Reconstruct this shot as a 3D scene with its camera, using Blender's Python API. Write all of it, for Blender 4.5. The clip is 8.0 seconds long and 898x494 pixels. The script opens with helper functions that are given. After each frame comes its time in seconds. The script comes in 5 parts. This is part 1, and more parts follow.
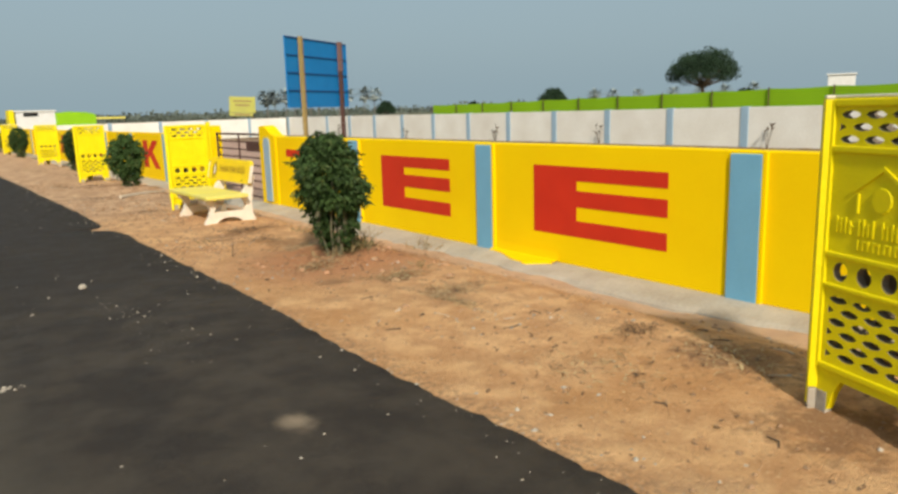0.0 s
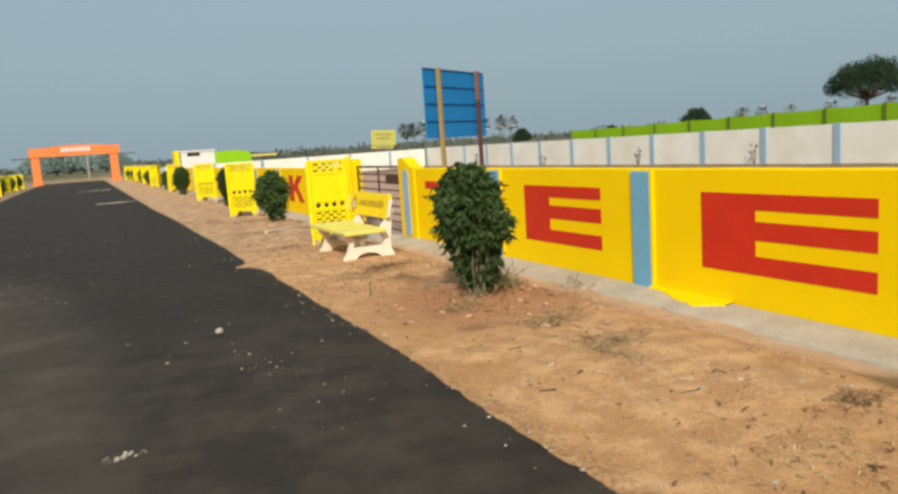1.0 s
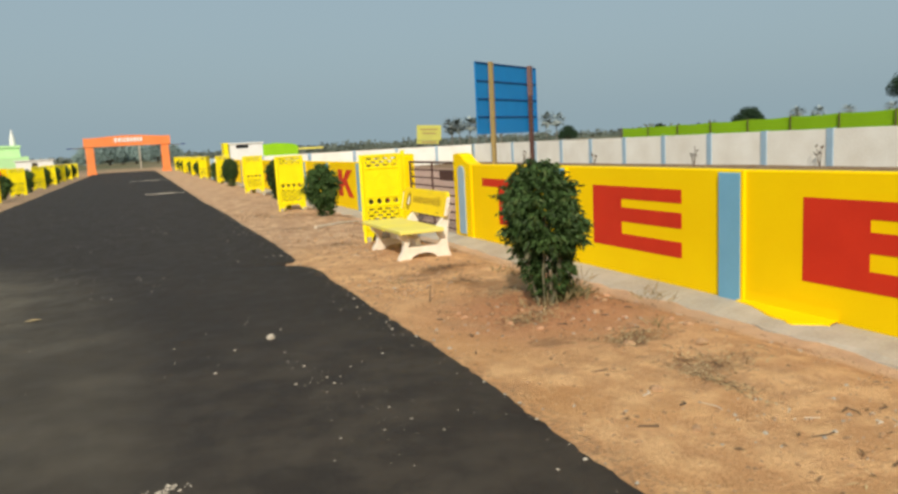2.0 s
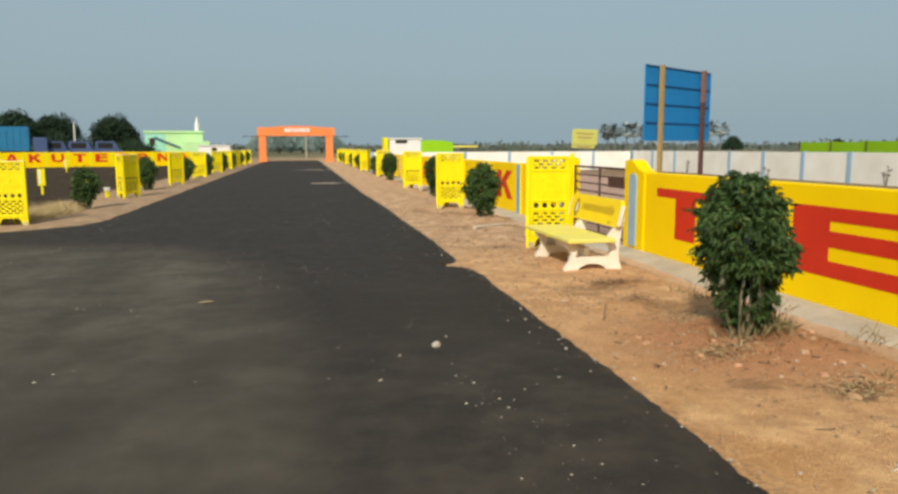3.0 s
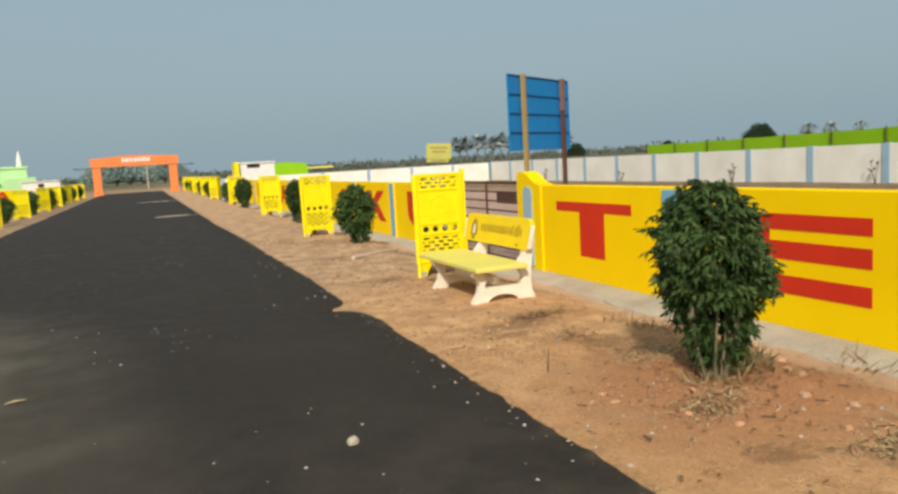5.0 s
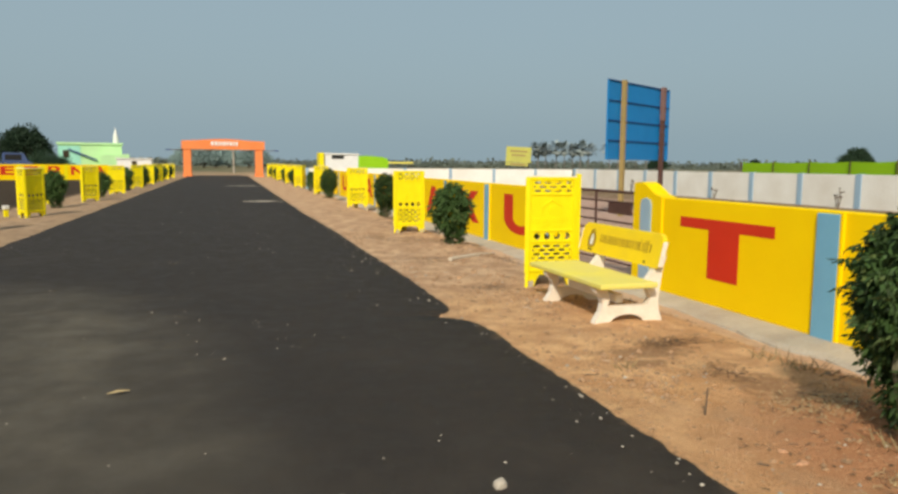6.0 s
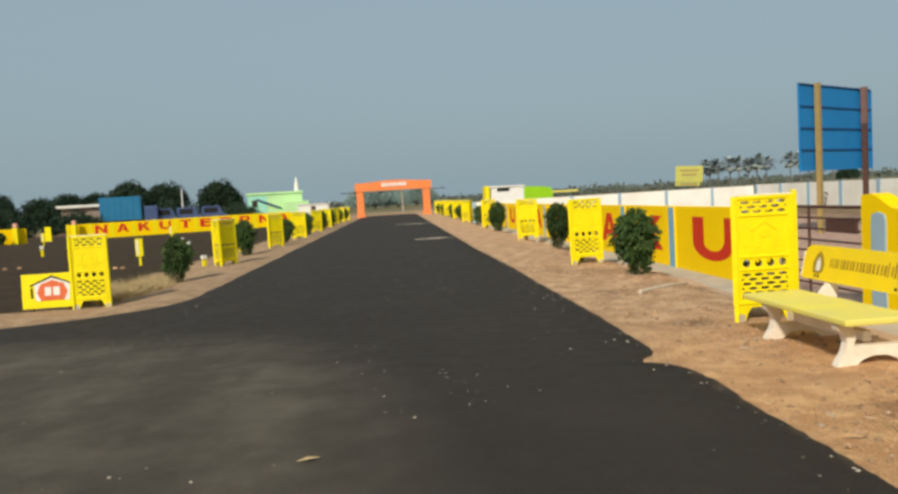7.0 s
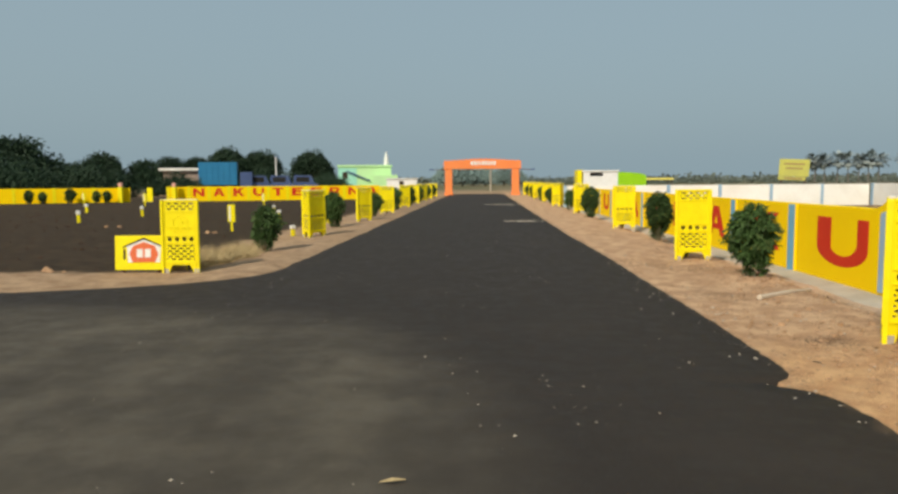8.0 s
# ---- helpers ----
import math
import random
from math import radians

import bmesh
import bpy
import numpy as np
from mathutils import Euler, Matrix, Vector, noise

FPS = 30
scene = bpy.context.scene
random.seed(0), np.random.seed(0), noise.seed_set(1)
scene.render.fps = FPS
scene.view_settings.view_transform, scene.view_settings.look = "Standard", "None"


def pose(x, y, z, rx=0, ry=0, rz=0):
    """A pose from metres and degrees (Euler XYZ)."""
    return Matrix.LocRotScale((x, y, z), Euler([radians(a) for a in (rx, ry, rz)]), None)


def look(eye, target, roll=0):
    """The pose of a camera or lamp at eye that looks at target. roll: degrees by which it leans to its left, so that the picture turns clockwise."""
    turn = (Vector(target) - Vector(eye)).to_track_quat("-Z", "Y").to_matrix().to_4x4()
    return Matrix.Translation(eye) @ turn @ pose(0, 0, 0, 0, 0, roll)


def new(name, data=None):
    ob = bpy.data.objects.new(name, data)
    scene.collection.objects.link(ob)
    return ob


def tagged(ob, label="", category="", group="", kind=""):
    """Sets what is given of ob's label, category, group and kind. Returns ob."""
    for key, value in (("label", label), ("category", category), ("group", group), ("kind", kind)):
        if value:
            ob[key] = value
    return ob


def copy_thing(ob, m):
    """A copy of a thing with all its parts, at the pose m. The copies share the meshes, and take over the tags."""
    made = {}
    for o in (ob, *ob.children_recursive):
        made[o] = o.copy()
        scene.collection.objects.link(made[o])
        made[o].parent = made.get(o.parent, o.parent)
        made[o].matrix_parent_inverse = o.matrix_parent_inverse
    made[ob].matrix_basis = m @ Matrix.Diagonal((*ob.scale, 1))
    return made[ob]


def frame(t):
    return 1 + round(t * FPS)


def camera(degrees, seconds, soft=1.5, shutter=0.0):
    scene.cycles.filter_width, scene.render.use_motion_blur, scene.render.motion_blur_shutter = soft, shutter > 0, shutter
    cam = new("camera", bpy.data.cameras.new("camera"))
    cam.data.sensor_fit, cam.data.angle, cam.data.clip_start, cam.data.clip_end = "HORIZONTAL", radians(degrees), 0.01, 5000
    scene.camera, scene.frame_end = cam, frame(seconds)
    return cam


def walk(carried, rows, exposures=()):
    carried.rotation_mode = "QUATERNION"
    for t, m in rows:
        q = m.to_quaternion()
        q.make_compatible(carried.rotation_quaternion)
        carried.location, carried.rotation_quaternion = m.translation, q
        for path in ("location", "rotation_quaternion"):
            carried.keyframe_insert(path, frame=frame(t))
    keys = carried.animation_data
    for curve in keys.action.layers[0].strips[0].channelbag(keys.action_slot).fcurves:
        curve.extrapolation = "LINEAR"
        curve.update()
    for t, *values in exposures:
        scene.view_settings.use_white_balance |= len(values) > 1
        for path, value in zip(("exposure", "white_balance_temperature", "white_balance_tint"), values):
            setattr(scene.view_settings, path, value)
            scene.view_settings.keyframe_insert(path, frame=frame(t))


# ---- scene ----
cam = camera(62.8, 8.0, soft=2.8)
PATH = [
    (0, (0.022, -0.072, 1.667), (1.191, 1.508, 1.297), -1.7),
    (0.2, (0.102, 0.088, 1.698), (1.187, 1.731, 1.349), -3.5),
    (0.3, (0.145, 0.160, 1.707), (1.214, 1.820, 1.387), -3.5),
    (0.5, (0.201, 0.307, 1.647), (1.162, 2.043, 1.393), -2.0),
    (0.7, (0.301, 0.454, 1.666), (1.237, 2.202, 1.400), -4.1),
    (1, (0.343, 0.629, 1.666), (1.206, 2.411, 1.386), -3.9),
    (1.2, (0.367, 0.779, 1.679), (1.173, 2.586, 1.386), -2.9),
    (1.3, (0.347, 0.855, 1.681), (1.159, 2.659, 1.390), -2.4),
    (1.5, (0.314, 1.006, 1.680), (1.122, 2.807, 1.359), -3.2),
    (1.7, (0.352, 1.122, 1.678), (1.143, 2.928, 1.345), -2.3),
    (1.8, (0.354, 1.181, 1.673), (1.144, 2.988, 1.339), -2.6),
    (2, (0.379, 1.305, 1.668), (1.138, 3.133, 1.384), -3.0),
    (2.1, (0.400, 1.371, 1.681), (1.101, 3.229, 1.444), -4.0),
    (2.2, (0.384, 1.419, 1.673), (0.969, 3.324, 1.500), -3.9),
    (3.3, (0.255, 2.135, 1.664), (0.637, 4.075, 1.359), -0.0),
    (3.5, (0.276, 2.291, 1.669), (0.726, 4.215, 1.360), 0.3),
    (3.6, (0.307, 2.364, 1.677), (0.800, 4.281, 1.387), -0.5),
    (3.8, (0.359, 2.501, 1.685), (0.886, 4.415, 1.443), -2.2),
    (4, (0.349, 2.731, 1.689), (0.907, 4.629, 1.393), -4.2),
    (4.1, (0.370, 2.794, 1.690), (0.899, 4.699, 1.388), -3.9),
    (4.2, (0.402, 2.838, 1.677), (0.929, 4.741, 1.360), -3.8),
    (5.3, (0.241, 3.809, 1.704), (1.039, 5.631, 1.496), -3.3),
    (5.5, (0.208, 3.969, 1.707), (0.914, 5.828, 1.490), -4.0),
    (5.7, (0.144, 4.080, 1.706), (0.795, 5.954, 1.451), -3.0),
    (5.8, (0.105, 4.169, 1.699), (0.741, 6.051, 1.467), -1.3),
    (6, (0.008, 4.321, 1.681), (0.582, 6.224, 1.456), 0.5),
    (6.2, (-0.085, 4.466, 1.712), (0.360, 6.402, 1.475), -0.2),
    (6.3, (-0.105, 4.555, 1.715), (0.354, 6.484, 1.455), -0.9),
    (6.5, (-0.116, 4.682, 1.688), (0.245, 6.634, 1.440), -1.0),
    (6.7, (-0.109, 4.842, 1.694), (0.173, 6.811, 1.478), -1.9),
    (6.8, (-0.110, 4.924, 1.688), (0.108, 6.904, 1.515), -2.1),
    (7, (-0.089, 5.068, 1.696), (0.048, 7.058, 1.564), -3.4),
    (7.2, (-0.069, 5.247, 1.696), (-0.011, 7.242, 1.558), -2.4),
    (7.4, (-0.056, 5.379, 1.702), (0.026, 7.372, 1.562), -0.8),
    (7.5, (-0.087, 5.462, 1.694), (0.007, 7.453, 1.528), 0.4),
    (7.7, (-0.122, 5.621, 1.709), (0.017, 7.611, 1.568), 2.4),
    (7.8, (-0.164, 5.714, 1.714), (-0.158, 7.708, 1.564), 1.4),
    (7.9, (-0.213, 5.804, 1.720), (-0.225, 7.797, 1.555), 0.4),
    (8, (-0.255, 5.855, 1.726), (-0.346, 7.844, 1.546), -0.4),
]
EXPOSURES = [(0, 0.02), (4, 0.02), (6, -0.03), (8, -0.10)]
walk(cam, [(t, look(eye, target, roll)) for t, eye, target, roll in PATH], EXPOSURES)

# ---- world, sun, exposure ----
SUN_TRAVEL = Vector((0.465, 0.885, 0)).normalized()
SUN_ELEV = 37.0
world = bpy.data.worlds.new("hazy_sky")
scene.world = world
world.use_nodes = True
wn = world.node_tree.nodes
wl = world.node_tree.links
sky = wn.new("ShaderNodeTexSky")
sky.sky_type = "NISHITA"
sky.sun_disc = False
sky.sun_elevation = radians(SUN_ELEV)
sky.sun_rotation = math.atan2(-SUN_TRAVEL.x, -SUN_TRAVEL.y)
sky.air_density, sky.dust_density, sky.ozone_density = 1.2, 6.0, 1.0
bg = wn["Background"]
bg.inputs["Strength"].default_value = 0.115
# thick dry-season haze evens the sky out
haze = wn.new("ShaderNodeMix")
haze.data_type = "RGBA"
haze.inputs[0].default_value = 0.82
haze.inputs[7].default_value = (2.95, 3.95, 4.45, 1)
wl.new(sky.outputs[0], haze.inputs[6])
wl.new(haze.outputs[2], bg.inputs["Color"])
sun_data = bpy.data.lights.new("sun", "SUN")
sun_data.energy = 4.0
sun_data.angle = radians(4.0)
sun_data.color = (1.0, 0.91, 0.76)
sun = new("sun", sun_data)
down = SUN_TRAVEL * math.cos(radians(SUN_ELEV)) + Vector((0, 0, -math.sin(radians(SUN_ELEV))))
sun.matrix_world = Matrix.Translation((0, 0, 30)) @ down.to_track_quat("-Z", "Y").to_matrix().to_4x4()


# ---- materials ----
def material(name, base, dark=None, scale=6.0, rough=0.7, bump=0.2, fine=60.0, metal=0.0, rand=0.0, amount=0.6):
    """Two scales of colour variation and a bump."""
    m = bpy.data.materials.new(name)
    m.use_nodes = True
    n, l = m.node_tree.nodes, m.node_tree.links
    b = n["Principled BSDF"]
    b.inputs["Roughness"].default_value = rough
    b.inputs["Metallic"].default_value = metal
    b.inputs["Specular IOR Level"].default_value = 0.2
    if dark is None:
        dark = tuple(c * 0.72 for c in base)
    co = n.new("ShaderNodeTexCoord")
    big = n.new("ShaderNodeTexNoise")
    big.inputs["Scale"].default_value = scale
    big.inputs["Detail"].default_value = 6
    small = n.new("ShaderNodeTexNoise")
    small.inputs["Scale"].default_value = fine
    small.inputs["Detail"].default_value = 4
    for t in (big, small):
        l.new(co.outputs["Object"], t.inputs["Vector"])
    add = n.new("ShaderNodeMath")
    add.operation = "MULTIPLY_ADD"
    add.inputs[1].default_value = 0.5
    l.new(small.outputs[0], add.inputs[0])
    l.new(big.outputs[0], add.inputs[2])
    ramp = n.new("ShaderNodeMapRange")
    ramp.inputs[1].default_value, ramp.inputs[2].default_value = 0.5, 1.0
    ramp.inputs[3].default_value, ramp.inputs[4].default_value = amount, 0.0
    l.new(add.outputs[0], ramp.inputs[0])
    mix = n.new("ShaderNodeMix")
    mix.data_type = "RGBA"
    mix.inputs[6].default_value = (*base, 1)
    mix.inputs[7].default_value = (*dark, 1)
    l.new(ramp.outputs[0], mix.inputs[0])
    out = mix.outputs[2]
    if rand:
        info = n.new("ShaderNodeObjectInfo")
        geo = n.new("ShaderNodeNewGeometry")
        s = n.new("ShaderNodeMath")
        s.operation = "ADD"
        l.new(info.outputs["Random"], s.inputs[0])
        l.new(geo.outputs["Random Per Island"], s.inputs[1])
        mr = n.new("ShaderNodeMapRange")
        mr.inputs[2].default_value = 2.0
        mr.inputs[3].default_value, mr.inputs[4].default_value = 1 - rand, 1 + rand
        l.new(s.outputs[0], mr.inputs[0])
        hsv = n.new("ShaderNodeHueSaturation")
        l.new(mr.outputs[0], hsv.inputs["Value"])
        l.new(out, hsv.inputs["Color"])
        out = hsv.outputs[0]
    l.new(out, b.inputs["Base Color"])
    if bump:
        bp = n.new("ShaderNodeBump")
        bp.inputs["Strength"].default_value = bump
        bp.inputs["Distance"].default_value = 0.02
        l.new(add.outputs[0], bp.inputs["Height"])
        l.new(bp.outputs[0], b.inputs["Normal"])
    return m


def leaf_material(name, base, dark, rand=0.35):
    m = material(name, base, dark, 3.0, 0.58, 0.0, 20.0, rand=rand)
    b = m.node_tree.nodes["Principled BSDF"]
    b.inputs["Specular IOR Level"].default_value = 0.22
    return m


M_YWALL = material("yellow_wall_paint", (0.93, 0.64, 0.0015), (0.86, 0.55, 0.0015), 1.3, 0.62, 0.12, 45)
M_YWALL.node_tree.nodes["Principled BSDF"].inputs["Specular IOR Level"].default_value = 0.06
M_YPANEL = material("yellow_enamel", (0.88, 0.75, 0.003), (0.70, 0.56, 0.003), 5, 0.5, 0.25, 70)
M_YBENCH = material("yellow_bench_paint", (0.90, 0.64, 0.004), (0.76, 0.54, 0.03), 3, 0.5, 0.2, 70)
M_YSEAT = material("dusty_yellow_seat", (0.80, 0.70, 0.11), (0.62, 0.56, 0.24), 2.5, 0.65, 0.25, 50)
M_RED = material("red_letter_paint", (0.62, 0.035, 0.012), (0.5, 0.025, 0.01), 2.5, 0.6, 0.1, 50)
M_BLUE = material("blue_pilaster_paint", (0.18, 0.42, 0.60), (0.14, 0.34, 0.50), 3, 0.65, 0.12, 45)
M_PLASTER = material("limewashed_concrete", (0.50, 0.45, 0.37), (0.25, 0.20, 0.15), 2.2, 0.9, 0.5, 30)
M_WHITEWALL = material("whitewashed_wall", (0.84, 0.83, 0.78), (0.62, 0.57, 0.49), 0.7, 0.85, 0.2, 12)
# cement colour set darker to stand for the shade inside the guards
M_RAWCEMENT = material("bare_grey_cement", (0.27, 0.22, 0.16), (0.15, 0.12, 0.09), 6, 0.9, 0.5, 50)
M_LITTER = leaf_material("dry_brown_litter", (0.20, 0.115, 0.06), (0.10, 0.055, 0.03))
# frond colour lifted to grey so the palms carry painted haze
M_PALMLEAF = leaf_material("grey_palm_frond", (0.30, 0.34, 0.325), (0.22, 0.25, 0.24))
M_CREAM = material("cream_cement", (0.84, 0.78, 0.67), (0.60, 0.50, 0.38), 7, 0.75, 0.4, 60)
M_BBLUE = material("blue_sheet_steel", (0.009, 0.20, 0.50), (0.007, 0.15, 0.40), 1.2, 0.45, 0.1, 20)
M_BRIB = material("dark_blue_rib", (0.01, 0.06, 0.2), None, 4, 0.5, 0.1)
M_POSTTAN = material("ochre_post", (0.36, 0.26, 0.10), None, 4, 0.6, 0.2)
M_POSTBROWN = material("dusty_brown_post", (0.20, 0.115, 0.10), None, 4, 0.7, 0.2)
M_RUST = material("rusty_iron", (0.11, 0.055, 0.045), (0.055, 0.028, 0.024), 9, 0.7, 0.3)
M_ORANGE = material("orange_arch_paint", (0.86, 0.26, 0.08), (0.74, 0.20, 0.06), 0.8, 0.6, 0.1, 20)
M_WHITE = material("white_paint", (0.8, 0.79, 0.76), (0.62, 0.6, 0.56), 3, 0.6, 0.1)
M_NET = material("green_shade_net", (0.25, 0.46, 0.01), (0.20, 0.38, 0.008), 0.3, 0.8, 0.2, 8)
M_LIME = material("lime_green_tarpaulin", (0.28, 0.56, 0.01), (0.2, 0.44, 0.01), 0.6, 0.6, 0.2, 6)
M_MINT = material("mint_green_plaster", (0.52, 0.80, 0.40), (0.42, 0.68, 0.33), 0.5, 0.7, 0.1, 6)
M_AQUA = material("turquoise_plaster", (0.36, 0.72, 0.56), (0.28, 0.60, 0.46), 0.5, 0.7, 0.1, 6)
M_BARK = material("grey_bark", (0.14, 0.10, 0.07), (0.06, 0.045, 0.03), 10, 0.9, 0.6)
M_STEM = material("grey_green_stem", (0.20, 0.19, 0.12), (0.10, 0.09, 0.055), 10, 0.8, 0.4)
M_PALMBARK = material("pale_palm_bark", (0.20, 0.18, 0.155), None, 10, 0.9, 0.6)
M_LEAF = leaf_material("shrub_leaf", (0.060, 0.112, 0.028), (0.017, 0.040, 0.010), 0.75)
M_LEAFNEW = leaf_material("young_leaf", (0.10, 0.14, 0.045), (0.055, 0.085, 0.02))
M_TREELEAF = leaf_material("tree_leaf", (0.027, 0.054, 0.026), (0.011, 0.024, 0.012))
# distance haze worked into these two leaf colours
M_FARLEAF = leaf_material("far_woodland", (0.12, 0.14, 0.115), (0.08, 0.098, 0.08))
# leaf colour paled to paint haze onto the trees past the arch
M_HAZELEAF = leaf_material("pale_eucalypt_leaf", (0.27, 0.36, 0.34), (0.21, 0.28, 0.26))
M_PINK = material("pink_paint", (0.80, 0.42, 0.34), (0.66, 0.32, 0.25), 6, 0.6, 0.2)
M_CLOD = material("dark_clod", (0.095, 0.056, 0.036), (0.05, 0.03, 0.02), 12, 0.95, 0.4, rand=0.4)
M_PALEBLUE = material("weathered_blue_paint", (0.33, 0.47, 0.60), (0.27, 0.38, 0.48), 3, 0.7, 0.12, 45)
M_WEED = leaf_material("withered_weed", (0.34, 0.25, 0.12), (0.20, 0.14, 0.07))
M_OLIVE = leaf_material("olive_weed", (0.13, 0.12, 0.05), (0.07, 0.06, 0.025))
M_STRAW = leaf_material("dry_grass", (0.58, 0.45, 0.24), (0.40, 0.29, 0.14))
M_STONE = material("pale_stone", (0.50, 0.44, 0.36), (0.30, 0.25, 0.19), 12, 0.85, 0.4, rand=0.35)
M_SOILSTONE = material("earth_clod", (0.37, 0.23, 0.13), (0.21, 0.12, 0.065), 12, 0.95, 0.4, rand=0.4)
M_REDCLOD = material("red_clod", (0.50, 0.29, 0.17), (0.30, 0.15, 0.08), 12, 0.95, 0.4, rand=0.3)
M_DARK = material("dark_print", (0.05, 0.035, 0.02), None, 8, 0.6, 0)
M_GOLD = material("brown_print", (0.40, 0.25, 0.02), None, 8, 0.6, 0)
M_LOGO = material("orange_print", (0.72, 0.16, 0.06), None, 6, 0.5, 0)
M_TRUCK = material("truck_blue", (0.03, 0.20, 0.38), (0.02, 0.13, 0.27), 0.7, 0.5, 0.1, 8)
M_SLATE = material("grey_blue_metal", (0.065, 0.10, 0.22), None, 1, 0.5, 0.1, 8)
M_SHED = material("weathered_shed_wall", (0.34, 0.26, 0.21), None, 1, 0.9, 0.2, 8)
M_SIGNYEL = material("pale_yellow_sign", (0.52, 0.50, 0.10), (0.34, 0.33, 0.12), 0.35, 0.6, 0.1, 2)
M_WOOD = material("bleached_wood", (0.64, 0.54, 0.42), (0.42, 0.33, 0.24), 9, 0.8, 0.4)
M_RUBBER = material("black_rubber", (0.02, 0.02, 0.02), None, 5, 0.8, 0.1)


def nodes_of(name):
    m = bpy.data.materials.new(name)
    m.use_nodes = True
    return m, m.node_tree.nodes, m.node_tree.links


class Graph:
    """Small helper for shader maths."""

    def __init__(self, name):
        self.m, self.n, self.l = nodes_of(name)
        self.b = self.n["Principled BSDF"]
        geo = self.n.new("ShaderNodeNewGeometry")
        sep = self.n.new("ShaderNodeSeparateXYZ")
        self.pos = geo.outputs["Position"]
        self.l.new(self.pos, sep.inputs[0])
        self.x, self.y = sep.outputs[0], sep.outputs[1]

    def feed(self, socket, v):
        if isinstance(v, (int, float)):
            socket.default_value = v
        elif isinstance(v, tuple):
            socket.default_value = (*v, 1)
        else:
            self.l.new(v, socket)

    def math(self, op, a, b=0.0, c=0.0):
        k = self.n.new("ShaderNodeMath")
        k.operation = op
        for s, v in zip(k.inputs, (a, b, c)):
            self.feed(s, v)
        return k.outputs[0]

    def noise(self, scale, detail=5, rough=0.6, stretch=None):
        k = self.n.new("ShaderNodeTexNoise")
        k.inputs["Scale"].default_value = scale
        k.inputs["Detail"].default_value = detail
        k.inputs["Roughness"].default_value = rough
        if stretch:
            mp = self.n.new("ShaderNodeMapping")
            mp.inputs["Scale"].default_value = stretch
            self.l.new(self.pos, mp.inputs[0])
            self.l.new(mp.outputs[0], k.inputs["Vector"])
        else:
            self.l.new(self.pos, k.inputs["Vector"])
        return k.outputs[0]

    def step(self, v, lo, hi, a=0.0, b=1.0):
        k = self.n.new("ShaderNodeMapRange")
        k.interpolation_type = "SMOOTHSTEP"
        for s, val in zip(k.inputs, (v, lo, hi, a, b)):
            self.feed(s, val)
        return k.outputs[0]

    def mix(self, f, a, b):
        k = self.n.new("ShaderNodeMix")
        k.data_type = "RGBA"
        self.feed(k.inputs[0], f)
        self.feed(k.inputs[6], a)
        self.feed(k.inputs[7], b)
        return k.outputs[2]

    def done(self, colour, rough, height=None, strength=0.5, distance=0.02, gloss=0.2):
        self.b.inputs["Specular IOR Level"].default_value = gloss
        self.feed(self.b.inputs["Base Color"], colour)
        self.feed(self.b.inputs["Roughness"], rough)
        if height is not None:
            bp = self.n.new("ShaderNodeBump")
            bp.inputs["Strength"].default_value = strength
            bp.inputs["Distance"].default_value = distance
            self.l.new(height, bp.inputs["Height"])
            self.l.new(bp.outputs[0], self.b.inputs["Normal"])
        return self.m


